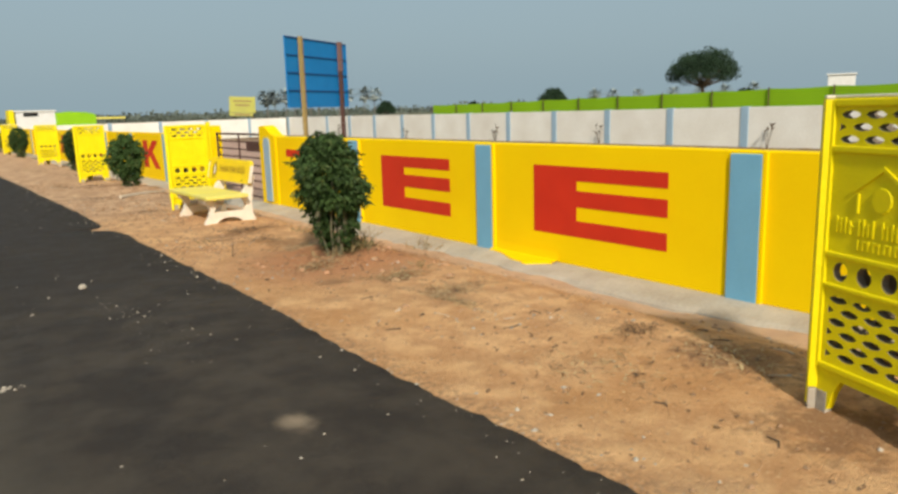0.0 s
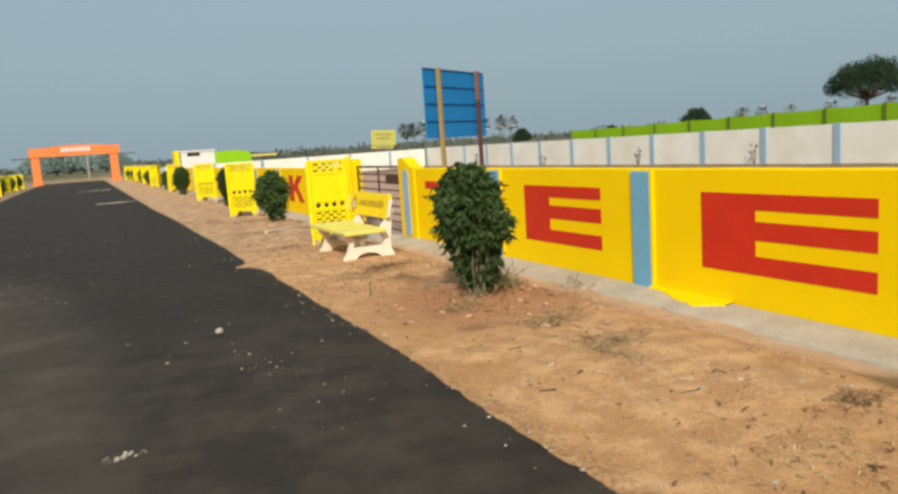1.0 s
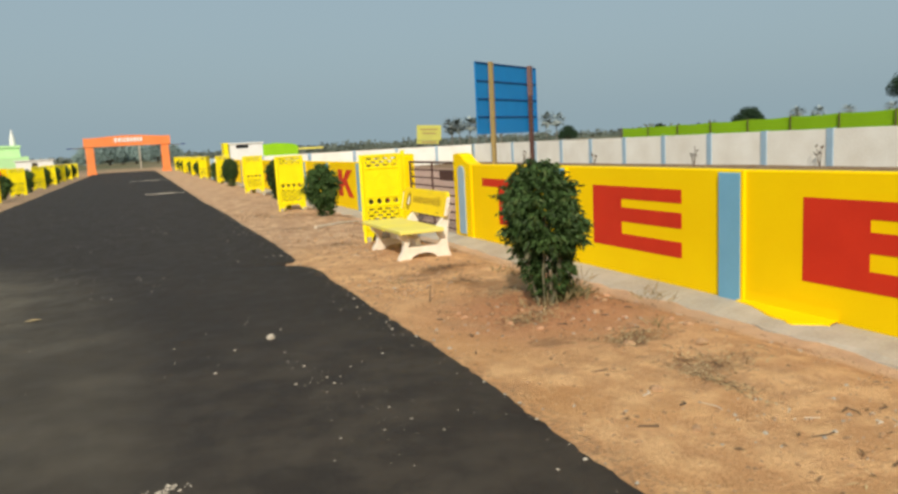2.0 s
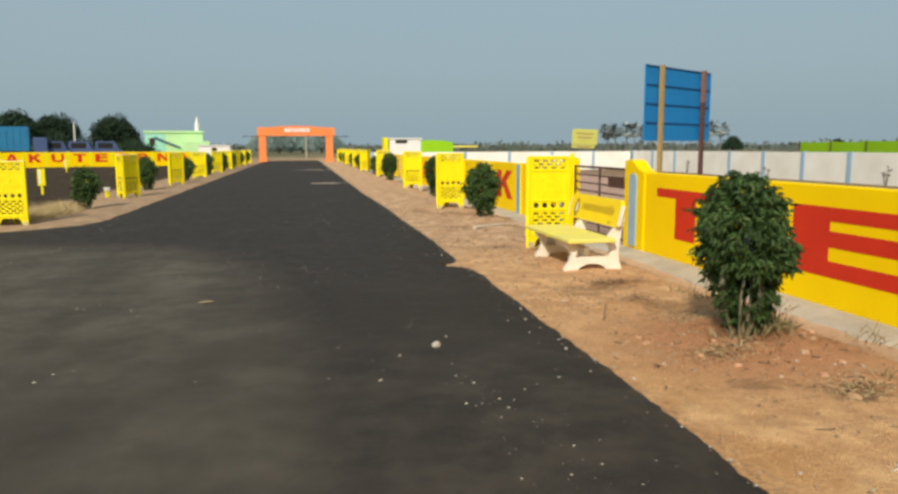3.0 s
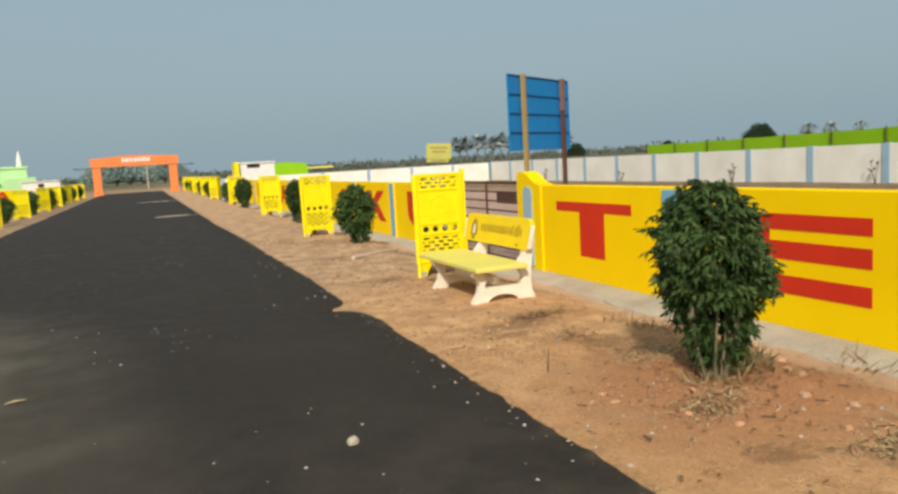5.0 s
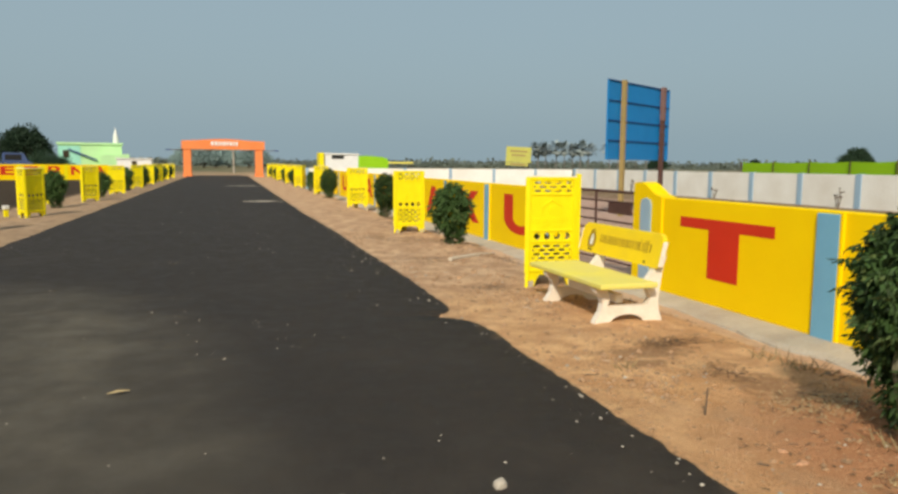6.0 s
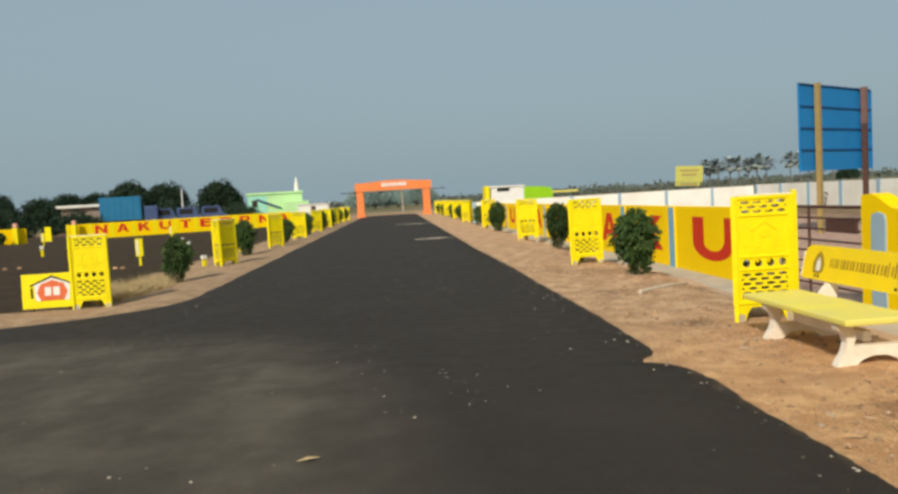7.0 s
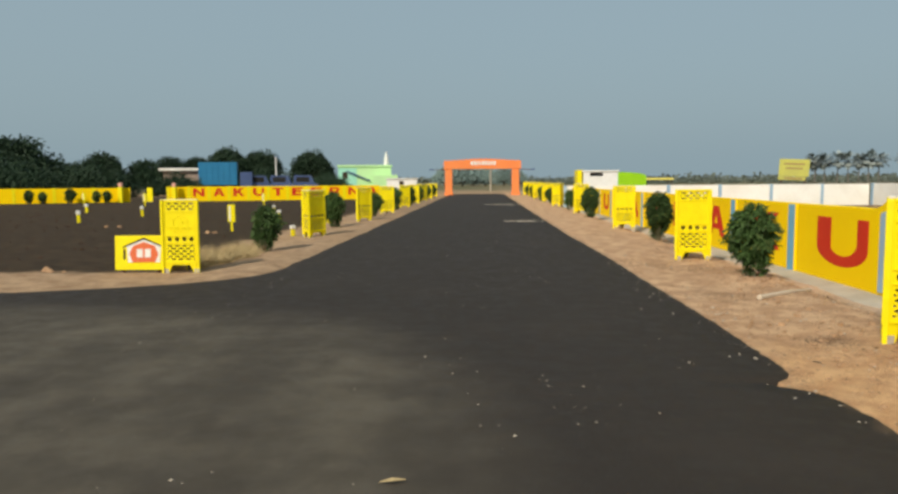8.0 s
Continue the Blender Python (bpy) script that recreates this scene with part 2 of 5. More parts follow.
def ground_material():
    g = Graph("bare_earth")
    big, mid, fine = g.noise(0.6, 6), g.noise(3.5, 6), g.noise(38, 6, 0.7)
    soil = g.mix(g.step(mid, 0.36, 0.66), (0.53, 0.285, 0.130), (0.73, 0.435, 0.212))
    soil = g.mix(g.step(big, 0.46, 0.66, 0, 0.6), soil, (0.50, 0.245, 0.092))
    ragged = g.noise(7.5, 6, 0.65)
    # red subsoil thrown out round the planting holes
    for bx, by in ((4.0, 7.45),):
        dx, dy = g.math("SUBTRACT", g.x, bx), g.math("SUBTRACT", g.y, by)
        d = g.math("SQRT", g.math("ADD", g.math("MULTIPLY", dx, dx), g.math("MULTIPLY", dy, dy)))
        d = g.math("SUBTRACT", d, g.math("MULTIPLY", mid, 1.6))
        soil = g.mix(g.step(d, 1.0, -0.35, 0, 0.8), soil, (0.42, 0.18, 0.085))
    # dark freshly dug hollows; the two by the near guard also paint its shadow
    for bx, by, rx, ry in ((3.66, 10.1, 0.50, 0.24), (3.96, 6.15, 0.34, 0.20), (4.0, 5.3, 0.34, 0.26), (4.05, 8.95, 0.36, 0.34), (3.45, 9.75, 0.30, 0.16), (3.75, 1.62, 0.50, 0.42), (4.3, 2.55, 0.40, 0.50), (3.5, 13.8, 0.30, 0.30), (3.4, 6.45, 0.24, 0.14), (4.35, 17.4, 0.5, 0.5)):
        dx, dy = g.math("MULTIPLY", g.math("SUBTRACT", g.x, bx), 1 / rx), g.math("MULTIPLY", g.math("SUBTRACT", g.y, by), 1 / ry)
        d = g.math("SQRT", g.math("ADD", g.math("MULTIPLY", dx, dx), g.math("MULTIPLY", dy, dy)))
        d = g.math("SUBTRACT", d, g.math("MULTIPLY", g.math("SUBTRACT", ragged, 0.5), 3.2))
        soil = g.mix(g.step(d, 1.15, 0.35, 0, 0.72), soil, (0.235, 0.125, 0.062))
    # drier olive-grey grit in patches
    soil = g.mix(g.step(g.noise(0.85, 6), 0.56, 0.70, 0, 0.45), soil, (0.48, 0.31, 0.17))
    soil = g.mix(g.step(fine, 0.54, 0.72, 0, 0.65), soil, (0.74, 0.54, 0.31))
    soil = g.mix(g.step(fine, 0.43, 0.30, 0, 0.75), soil, (0.20, 0.105, 0.05))
    crumbs = g.noise(95, 4, 0.75)
    soil = g.mix(g.step(crumbs, 0.60, 0.70, 0, 0.6), soil, (0.25, 0.145, 0.075))
    # uneven moist and dry mottling
    soil = g.mix(g.step(g.noise(1.7, 7, 0.72), 0.50, 0.68, 0, 0.28), soil, (0.42, 0.225, 0.115))
    # trampled grey-brown earth past the bench
    past = g.step(g.math("ADD", g.y, g.math("MULTIPLY", big, 5.0)), 12.0, 18.0, 0, 0.75)
    soil = g.mix(past, soil, g.mix(g.step(g.noise(2.2, 7, 0.7), 0.38, 0.62), (0.36, 0.22, 0.135), (0.62, 0.42, 0.265)))
    # tar crumbs and shade of oil right against the asphalt
    soil = g.mix(g.math("MULTIPLY", g.step(g.x, 2.66, 2.46), g.step(g.noise(22, 5, 0.7), 0.46, 0.6, 0, 0.5)), soil, (0.14, 0.095, 0.065))
    soil = g.mix(g.step(g.math("ADD", g.x, g.math("MULTIPLY", mid, 0.8)), 5.25, 5.7, 0, 0.45), soil, (0.58, 0.46, 0.36))
    # browner trodden verge on the far side
    soil = g.mix(g.step(g.x, -3.5, -4.5, 0, 0.6), soil, g.mix(g.step(g.noise(2.6, 6, 0.7), 0.36, 0.64), (0.24, 0.155, 0.09), (0.46, 0.32, 0.195)))
    # tilled field beyond the verge on the far side of the road
    tilled = g.mix(g.step(g.noise(2.0, 7, 0.7), 0.35, 0.7), (0.034, 0.022, 0.011), (0.066, 0.042, 0.022))
    wob = g.math("MULTIPLY", g.noise(0.9, 5), 1.6)
    left = g.step(g.math("ADD", g.x, wob), -6.3, -7.0)
    beyond = g.step(g.math("SUBTRACT", g.y, wob), 19.1, 19.8)
    near = g.step(g.y, 88, 110, 1, 0)
    colour = g.mix(g.math("MULTIPLY", g.math("MULTIPLY", left, beyond), near), soil, tilled)
    # pinkish plot behind the compound wall
    plot = g.mix(g.step(mid, 0.35, 0.65), (0.40, 0.25, 0.19), (0.50, 0.34, 0.26))
    colour = g.mix(g.step(g.x, 6.1, 6.6), colour, plot)
    # dark weedy strip under the far white wall
    weedy = g.mix(g.step(g.noise(1.6, 6), 0.4, 0.62), (0.16, 0.095, 0.05), (0.24, 0.17, 0.085))
    colour = g.mix(g.step(g.math("ADD", g.x, g.math("MULTIPLY", big, 6.0)), 20, 25, 0, 0.9), colour, weedy)
    # scrub far away
    far = g.mix(g.step(g.noise(0.05, 5), 0.4, 0.6), (0.10, 0.11, 0.05), (0.22, 0.17, 0.10))
    colour = g.mix(g.step(g.y, 95, 150), colour, far)
    colour = g.mix(g.step(g.x, 29, 40), colour, far)
    colour = g.mix(g.step(g.x, -45, -60), colour, far)
    h = g.math("ADD", fine, g.math("MULTIPLY", mid, 1.5))
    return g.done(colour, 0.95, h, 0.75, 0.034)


def road_material():
    g = Graph("asphalt")
    fine, mid, big = g.noise(140, 3, 0.7), g.noise(4, 6), g.noise(0.55, 6)
    fresh = g.mix(g.step(fine, 0.35, 0.7), (0.0195, 0.0156, 0.0128), (0.0535, 0.0428, 0.0350))
    fresh = g.mix(g.step(mid, 0.5, 0.72, 0, 0.35), fresh, (0.050, 0.040, 0.032))
    fresh = g.mix(g.step(big, 0.48, 0.7, 0, 0.4), fresh, (0.046, 0.037, 0.030))
    # faint brown dust trodden in along the near carriageway
    fresh = g.mix(g.math("MULTIPLY", g.step(g.noise(1.7, 7, 0.65), 0.36, 0.66, 0, 0.6), g.step(g.y, 9.5, 5.5)), fresh, (0.080, 0.064, 0.047))
    dust = g.mix(g.step(g.noise(1.1, 7, 0.7), 0.35, 0.7), (0.070, 0.058, 0.043), (0.120, 0.101, 0.075))
    dust = g.mix(g.step(fine, 0.45, 0.7, 0, 0.4), dust, (0.045, 0.041, 0.036))
    # dust carried out of the side road: a tongue that thins towards the through lane
    across = g.math("MAXIMUM", g.math("SUBTRACT", 0.9, g.x), 0.0)
    along = g.math("MAXIMUM", g.math("SUBTRACT", 16.6, g.y), 0.0)
    edge = g.math("ADD", g.math("MULTIPLY", across, along), g.math("MULTIPLY", g.math("SUBTRACT", g.noise(0.9, 7, 0.65), 0.5), 5.5))
    tongue = g.math("MULTIPLY", g.step(edge, 3.2, 11.0), g.step(g.y, 5.0, 11.0, 0.62, 1.0))
    streak = g.step(g.noise(0.9, 6, 0.6, (1.0, 0.25, 1.0)), 0.3, 0.62, 0.6, 1.0)
    colour = g.mix(g.math("MULTIPLY", tongue, streak), fresh, dust)
    # one smudge of trodden sand
    ux, uy = g.math("SUBTRACT", g.x, 1.54), g.math("MULTIPLY", g.math("SUBTRACT", g.y, 3.40), 0.75)
    ud = g.math("SQRT", g.math("ADD", g.math("MULTIPLY", ux, ux), g.math("MULTIPLY", uy, uy)))
    colour = g.mix(g.step(g.math("ADD", ud, g.math("MULTIPLY", g.noise(9, 5), 0.12)), 0.20, 0.06, 0, 0.75), colour, (0.33, 0.25, 0.17))
    # blown sand along the edges
    side = g.step(g.math("ADD", g.x, g.math("MULTIPLY", mid, 0.6)), 2.70, 2.95, 0, 0.3)
    colour = g.mix(side, colour, (0.30, 0.20, 0.12))
    rough = g.step(mid, 0.3, 0.7, 0.72, 0.9)
    return g.done(colour, rough, fine, 0.55, 0.012)


M_GROUND = ground_material()
M_ROAD = road_material()


# ---- mesh helpers ----
def add_box(bm, x0, x1, y0, y1, z0, z1, bevel=0.0):
    r = bmesh.ops.create_cube(bm, size=1.0)
    for v in r["verts"]:
        v.co = Vector(((x0 + x1) / 2 + v.co.x * (x1 - x0), (y0 + y1) / 2 + v.co.y * (y1 - y0), (z0 + z1) / 2 + v.co.z * (z1 - z0)))
    if bevel:
        es = list({e for v in r["verts"] for e in v.link_edges})
        bmesh.ops.bevel(bm, geom=es, offset=bevel, segments=2, affect="EDGES", profile=0.6)
    return bm


def box(x0, x1, y0, y1, z0, z1, bevel=0.0):
    return add_box(bmesh.new(), x0, x1, y0, y1, z0, z1, bevel)


def add_tube(bm, a, b, r0, r1=None, seg=8):
    a, b = Vector(a), Vector(b)
    r1 = r0 if r1 is None else r1
    q = (b - a).to_track_quat("Z", "Y").to_matrix()
    rings = []
    for p, r in ((a, r0), (b, r1)):
        rings.append([bm.verts.new(p + q @ Vector((r * math.cos(k * math.tau / seg), r * math.sin(k * math.tau / seg), 0))) for k in range(seg)])
    for k in range(seg):
        bm.faces.new((rings[0][k], rings[0][(k + 1) % seg], rings[1][(k + 1) % seg], rings[1][k]))
    bm.faces.new(rings[0][::-1])
    bm.faces.new(rings[1])
    return bm


def tube(a, b, r0, r1=None, seg=8):
    return add_tube(bmesh.new(), a, b, r0, r1, seg)


def plate(outer, holes, thick, place):
    """A flat outline with holes, given depth. place maps (u, v, depth) to a point."""
    bm = bmesh.new()
    edges = []
    for loop in (outer, *holes):
        vs = [bm.verts.new((u, v, 0)) for u, v in loop]
        edges += [bm.edges.new((vs[k], vs[(k + 1) % len(vs)])) for k in range(len(vs))]
    bmesh.ops.triangle_fill(bm, use_beauty=True, use_dissolve=False, edges=edges, normal=(0, 0, 1))
    faces = list(bm.faces)
    ext = bmesh.ops.extrude_face_region(bm, geom=faces)
    for v in ext["geom"]:
        if isinstance(v, bmesh.types.BMVert):
            v.co.z += thick
    bmesh.ops.recalc_face_normals(bm, faces=bm.faces)
    for v in bm.verts:
        v.co = Vector(place(*v.co))
    bmesh.ops.recalc_face_normals(bm, faces=bm.faces)
    return bm


def link(name, bm, mat, smooth=False):
    me = bpy.data.meshes.new(name)
    bm.to_mesh(me)
    bm.free()
    for m in mat if isinstance(mat, (list, tuple)) else [mat]:
        me.materials.append(m)
    if smooth:
        me.polygons.foreach_set("use_smooth", [True] * len(me.polygons))
    return new(name, me)


def part(name, bm, mat, parent, label="", smooth=False):
    ob = link(name, bm, mat, smooth)
    ob.parent = parent
    return tagged(ob, label)


def thing(name, label, category, group="", m=None, kind=""):
    ob = new(name)
    ob.empty_display_size = 0.2
    if m is not None:
        ob.matrix_basis = m
    return tagged(ob, label, category, group, kind)


def n2(x, y, s=1.0, seed=0.0):
    return noise.noise(Vector((x * s + seed * 17.3, y * s - seed * 9.1, seed * 3.7)))


# ---- ground ----
def span(*stretches):
    out = []
    for a, b, d in stretches:
        k = max(1, round((b - a) / d))
        out += [a + (b - a) * i / k for i in range(k)]
    return out + [stretches[-1][1]]


def smooth01(v, a, b):
    k = min(1, max(0, (v - a) / (b - a)))
    return k * k * (3 - 2 * k)


def road_right(y):
    edge = 2.435 + 0.03 * n2(y, 0, 0.35) + 0.02 * n2(y, 3, 1.7) + 0.025 * n2(y, 5, 6.0)
    edge += 0.024 * n2(y, 7, 13.0)
    edge -= 0.40 * math.exp(-(abs(y - 11.98) / 0.19) ** 1.3)
    edge += 0.10 * smooth01(y, 3.0, 7.5) + 0.05 * math.exp(-((y - 11.2) / 0.6) ** 2) + 0.02 * smooth01(y, 12.3, 14.5) - 0.10 * smooth01(y, 22, 30)
    return edge


def road_left(y):
    ragged = 0.08 * n2(y, 8, 0.5) + 0.05 * n2(y, 9, 2.2)
    if y >= 20.5:
        return -4.17 + ragged
    if y > 17.0:
        k = (20.5 - y) / 3.5
        return -4.17 - 3.83 * k ** 3.2 + ragged * 0.5
    return -8.0 if y > 16.95 else -48.0


def soil_height(x, y):
    z = 0.035 * n2(x, y, 0.45) + 0.018 * n2(x, y, 1.9, 1) + 0.008 * n2(x, y, 6.0, 2)
    if x < 2.9:
        z *= 0.4
    z -= 0.17 * smooth01(x, 4.5, 5.4)
    if y > 16.6:
        z -= 0.08 * smooth01(-x, 4.9, 6.2)
    for bx, by in ((4.08, 7.72), (4.46, 18.8)):
        d = math.hypot(x - bx, y - by)
        z += 0.05 * math.exp(-((d - 0.45) / 0.22) ** 2) - 0.03 * math.exp(-(d / 0.3) ** 2)
    for bx, by, rx, ry in ((3.66, 10.1, 0.50, 0.24), (3.96, 6.15, 0.34, 0.20), (4.0, 5.3, 0.34, 0.26), (4.05, 8.95, 0.36, 0.34), (3.75, 1.62, 0.5, 0.42)):
        q = ((x - bx) / rx) ** 2 + ((y - by) / ry) ** 2
        if q < 6:
            z += (0.035 * n2(x, y, 9.0, 5) - 0.022) * math.exp(-q)
    if -4.6 < x < 2.2 or (x <= -4.6 and y < 16.6):
        z = -0.06
    return z


def build_ground():
    xs = span((-2500, -300, 550), (-300, -60, 40), (-60, -9, 3), (-9, -3.8, 0.3), (-3.8, 2.0, 1.5), (2.0, 5.9, 0.085), (5.9, 8, 0.5), (8, 60, 4), (60, 300, 40), (300, 2500, 550))
    ys = span((-2500, -60, 600), (-60, -4, 8), (-4, 0, 0.5), (0, 24, 0.1), (24, 60, 0.5), (60, 100, 4), (100, 400, 50), (400, 2600, 550))
    verts = [(x, y, soil_height(x, y) if abs(x) < 60 and -60 < y < 110 else -0.05) for y in ys for x in xs]
    w = len(xs)
    faces = [(j * w + i, j * w + i + 1, (j + 1) * w + i + 1, (j + 1) * w + i) for j in range(len(ys) - 1) for i in range(w - 1)]
    me = bpy.data.meshes.new("ground")
    me.from_pydata(verts, [], faces)
    me.materials.append(M_GROUND)
    me.polygons.foreach_set("use_smooth", [True] * len(me.polygons))
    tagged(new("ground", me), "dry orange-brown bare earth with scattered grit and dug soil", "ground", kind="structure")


def build_road():
    ys = span((-12, 0, 0.5), (0, 16.9, 0.07), (16.9, 17.1, 0.02), (17.1, 24, 0.1), (24, 98, 0.6))
    cols = 26
    verts, faces = [], []
    for y in ys:
        l, r = road_left(y), road_right(y)
        if y < 7.5:
            l = -4.3
        row = [l + (-4.2 - l) * k / 8 for k in range(8)] if l < -4.3 else [l] * 8
        row += [max(l, -4.2) + (r - max(l, -4.2)) * k / (cols - 9) for k in range(cols - 8)]
        for k, x in enumerate(row):
            crown = 0.022 + 0.03 * smooth01(min(x + 4.2, r - x), 0, 1.2)
            if k == cols - 1:
                crown = -0.03
            elif k == cols - 2:
                x = r - 0.06 - 0.02 * n2(y, 1, 5.0)
                crown = 0.016
            elif k == 0:
                crown = -0.03
            verts.append((x, y, crown))
    for j in range(len(ys) - 1):
        for i in range(cols - 1):
            faces.append((j * cols + i, j * cols + i + 1, (j + 1) * cols + i + 1, (j + 1) * cols + i))
    me = bpy.data.meshes.new("road")
    me.from_pydata(verts, [], faces)
    me.validate()
    me.materials.append(M_ROAD)
    me.polygons.foreach_set("use_smooth", [True] * len(me.polygons))
    tagged(new("road", me), "dark asphalt road with ragged edges and dusty grey junction", "road", kind="structure")


build_ground()
build_road()


# ---- compound wall beside the verge ----
WX = 5.94          # painted face
WTOP = 1.235
E_SHAPE = [(0, 0), (1, 0), (1, 0.23), (0.36, 0.23), (0.36, 0.43), (1, 0.43), (1, 0.66), (0.36, 0.66), (0.36, 0.80), (1, 0.80), (1, 1), (0, 1)]
T_SHAPE = [(0.34, 0), (0.67, 0), (0.67, 0.82), (1, 0.82), (1, 1), (0, 1), (0, 0.82), (0.34, 0.82)]
K_SHAPE = [(0, 0), (0.30, 0), (0.30, 0.33), (0.40, 0.43), (0.68, 0), (1, 0), (0.60, 0.60), (0.97, 1), (0.62, 1), (0.30, 0.62), (0.30, 1), (0, 1)]
N_SHAPE = [(0, 0), (0.26, 0), (0.26, 0.62), (0.74, 0), (1, 0), (1, 1), (0.74, 1), (0.74, 0.38), (0.26, 1), (0, 1)]
A_SHAPE = [(0, 0), (0.27, 0), (0.35, 0.24), (0.65, 0.24), (0.73, 0), (1, 0), (0.65, 1), (0.35, 1)]
A_HOLE = [(0.41, 0.42), (0.5, 0.72), (0.59, 0.42)]
V_SHAPE = [(0.37, 0), (0.63, 0), (1, 1), (0.74, 1), (0.5, 0.33), (0.26, 1), (0, 1)]
R_SHAPE = [(0, 0), (0.27, 0), (0.27, 0.36), (0.42, 0.36), (0.70, 0), (1, 0), (0.68, 0.40), (0.88, 0.50), (0.95, 0.70), (0.88, 0.90), (0.70, 1), (0, 1)]
R_HOLE = [(0.27, 0.56), (0.27, 0.80), (0.58, 0.80), (0.67, 0.68), (0.58, 0.56)]


def u_shape():
    out = [(0, 1), (0, 0.42)]
    out += [(0.5 - 0.5 * math.cos(a), 0.40 - 0.40 * math.sin(a)) for a in [math.pi * k / 14 for k in range(1, 14)]]
    out += [(1, 0.42), (1, 1), (0.80, 1), (0.80, 0.45)]
    out += [(0.5 + 0.24 * math.cos(a) + 0.03, 0.42 - 0.20 * math.sin(a)) for a in [math.pi * k / 10 for k in range(1, 10)]]
    out += [(0.30, 0.45), (0.30, 1)]
    return out[::-1]


def letter(parent, outline, holes, y_left, y_right, z0, z1):
    """A shape painted on the face that looks across the road; its reading direction runs towards -y."""
    f = lambda u, v, d: (WX - 0.002 - d, y_left + (y_right - y_left) * u, z0 + (z1 - z0) * v)
    part("painted_letter", plate(outline, holes, 0.003, f), M_RED, parent, "flat red painted capital shape")


wall = thing("wall_east", "yellow painted compound wall with red capitals and blue pilasters", "wall", kind="structure")


def bay(y0, y1, low=-0.10):
    """One wall panel with slightly uneven foot and a rounded coping."""
    bm = bmesh.new()
    k = max(6, round((y1 - y0) / 0.25))
    prof = lambda y: [(WX, low - 0.08 + 0.03 * n2(y, 2, 1.5)), (WX, 0.4), (WX + 0.003 * n2(y, 6, 2), 0.9), (WX, WTOP - 0.012), (WX + 0.012, WTOP), (WX + 0.14, WTOP), (WX + 0.15, WTOP - 0.012), (WX + 0.15, low - 0.1)]
    rows = []
    for i in range(k + 1):
        y = y0 + (y1 - y0) * i / k
        dz = 0.006 * n2(y, 4, 0.8)
        rows.append([bm.verts.new((x, y, z + (dz if z > 1 else 0))) for x, z in prof(y)])
    for a, b in zip(rows, rows[1:]):
        for i in range(len(a) - 1):
            bm.faces.new((a[i], a[i + 1], b[i + 1], b[i]))
    bm.faces.new(rows[0])
    bm.faces.new(rows[-1][::-1])
    bmesh.ops.recalc_face_normals(bm, faces=bm.faces)
    return part("wall_panel", bm, M_YWALL, wall)


def pilaster(yc, w=0.30):
    p = part("pilaster", box(WX - 0.035, WX + 0.10, yc - w / 2, yc + w / 2, -0.14, WTOP - 0.03, 0.008), M_BLUE, wall, "light blue painted pilaster")
    part("pilaster_edge", box(WX - 0.032, WX + 0.10, yc - w / 2 - 0.045, yc - w / 2 - 0.001, -0.14, WTOP - 0.005, 0.006), M_YWALL, p)
    return p


PIL_NEAR = [-6.85, -3.4, 0.05, 3.52, 7.11, 10.41]
for a, b in zip(PIL_NEAR, PIL_NEAR[1:] + [13.45]):
    bay(a, b)
for y in PIL_NEAR:
    pilaster(y)
PIL_FAR = [20.83 + 3.45 * k for k in range(20)]
for a, b in zip([17.75] + PIL_FAR, PIL_FAR + [93]):
    bay(a, b)
for y in PIL_FAR:
    pilaster(y)
letter(wall, E_SHAPE, [], 6.22, 4.34, 0.225, 1.0)
letter(wall, E_SHAPE, [], 9.60, 7.86, 0.225, 1.0)
letter(wall, T_SHAPE, [], 13.02, 11.2, 0.235, 1.0)
letter(wall, u_shape(), [], 19.74, 17.92, 0.19, 1.03)
letter(wall, K_SHAPE, [], 23.1, 21.45, 0.22, 1.01)
letter(wall, A_SHAPE, [A_HOLE], 26.4, 24.9, 0.22, 1.01)
letter(wall, N_SHAPE, [], 30.0, 28.5, 0.22, 1.01)
letter(wall, R_SHAPE, [R_HOLE], 33.5, 32.0, 0.22, 1.01)
letter(wall, A_SHAPE, [A_HOLE], 36.9, 35.4, 0.22, 1.01)
letter(wall, V_SHAPE, [], 40.4, 38.9, 0.22, 1.01)
letter(wall, u_shape(), [], 43.8, 42.3, 0.22, 1.01)


def end_post(sign, y0):
    """The scrolled end of the wall beside the gate; sign is the way towards the gate."""
    pts = [(0, -0.16), (0.75, -0.16), (0.75, 1.42), (0.55, 1.44), (0.42, 1.40), (0.30, 1.33), (0.18, 1.27), (0, WTOP)]
    f = lambda u, v, d: (WX - 0.03 + d, y0 + sign * u, v)
    p = part("end_post", plate(pts, [], 0.24, f), M_YWALL, wall, "yellow end post with a scrolled top")
    a, b = sorted((y0 + sign * 0.25, y0 + sign * 0.52))
    strip = [(0, -0.05), (1, -0.05), (1, 1.11), (0.9, 1.18), (0.5, 1.21), (0.1, 1.18), (0, 1.11)]
    f2 = lambda u, v, d: (WX - 0.034 - d, a + (b - a) * u, v)
    part("post_strip", plate(strip, [], 0.02, f2), M_PALEBLUE, p, "pale blue inset strip")
    return p


end_post(1, 13.45)
end_post(-1, 17.75)

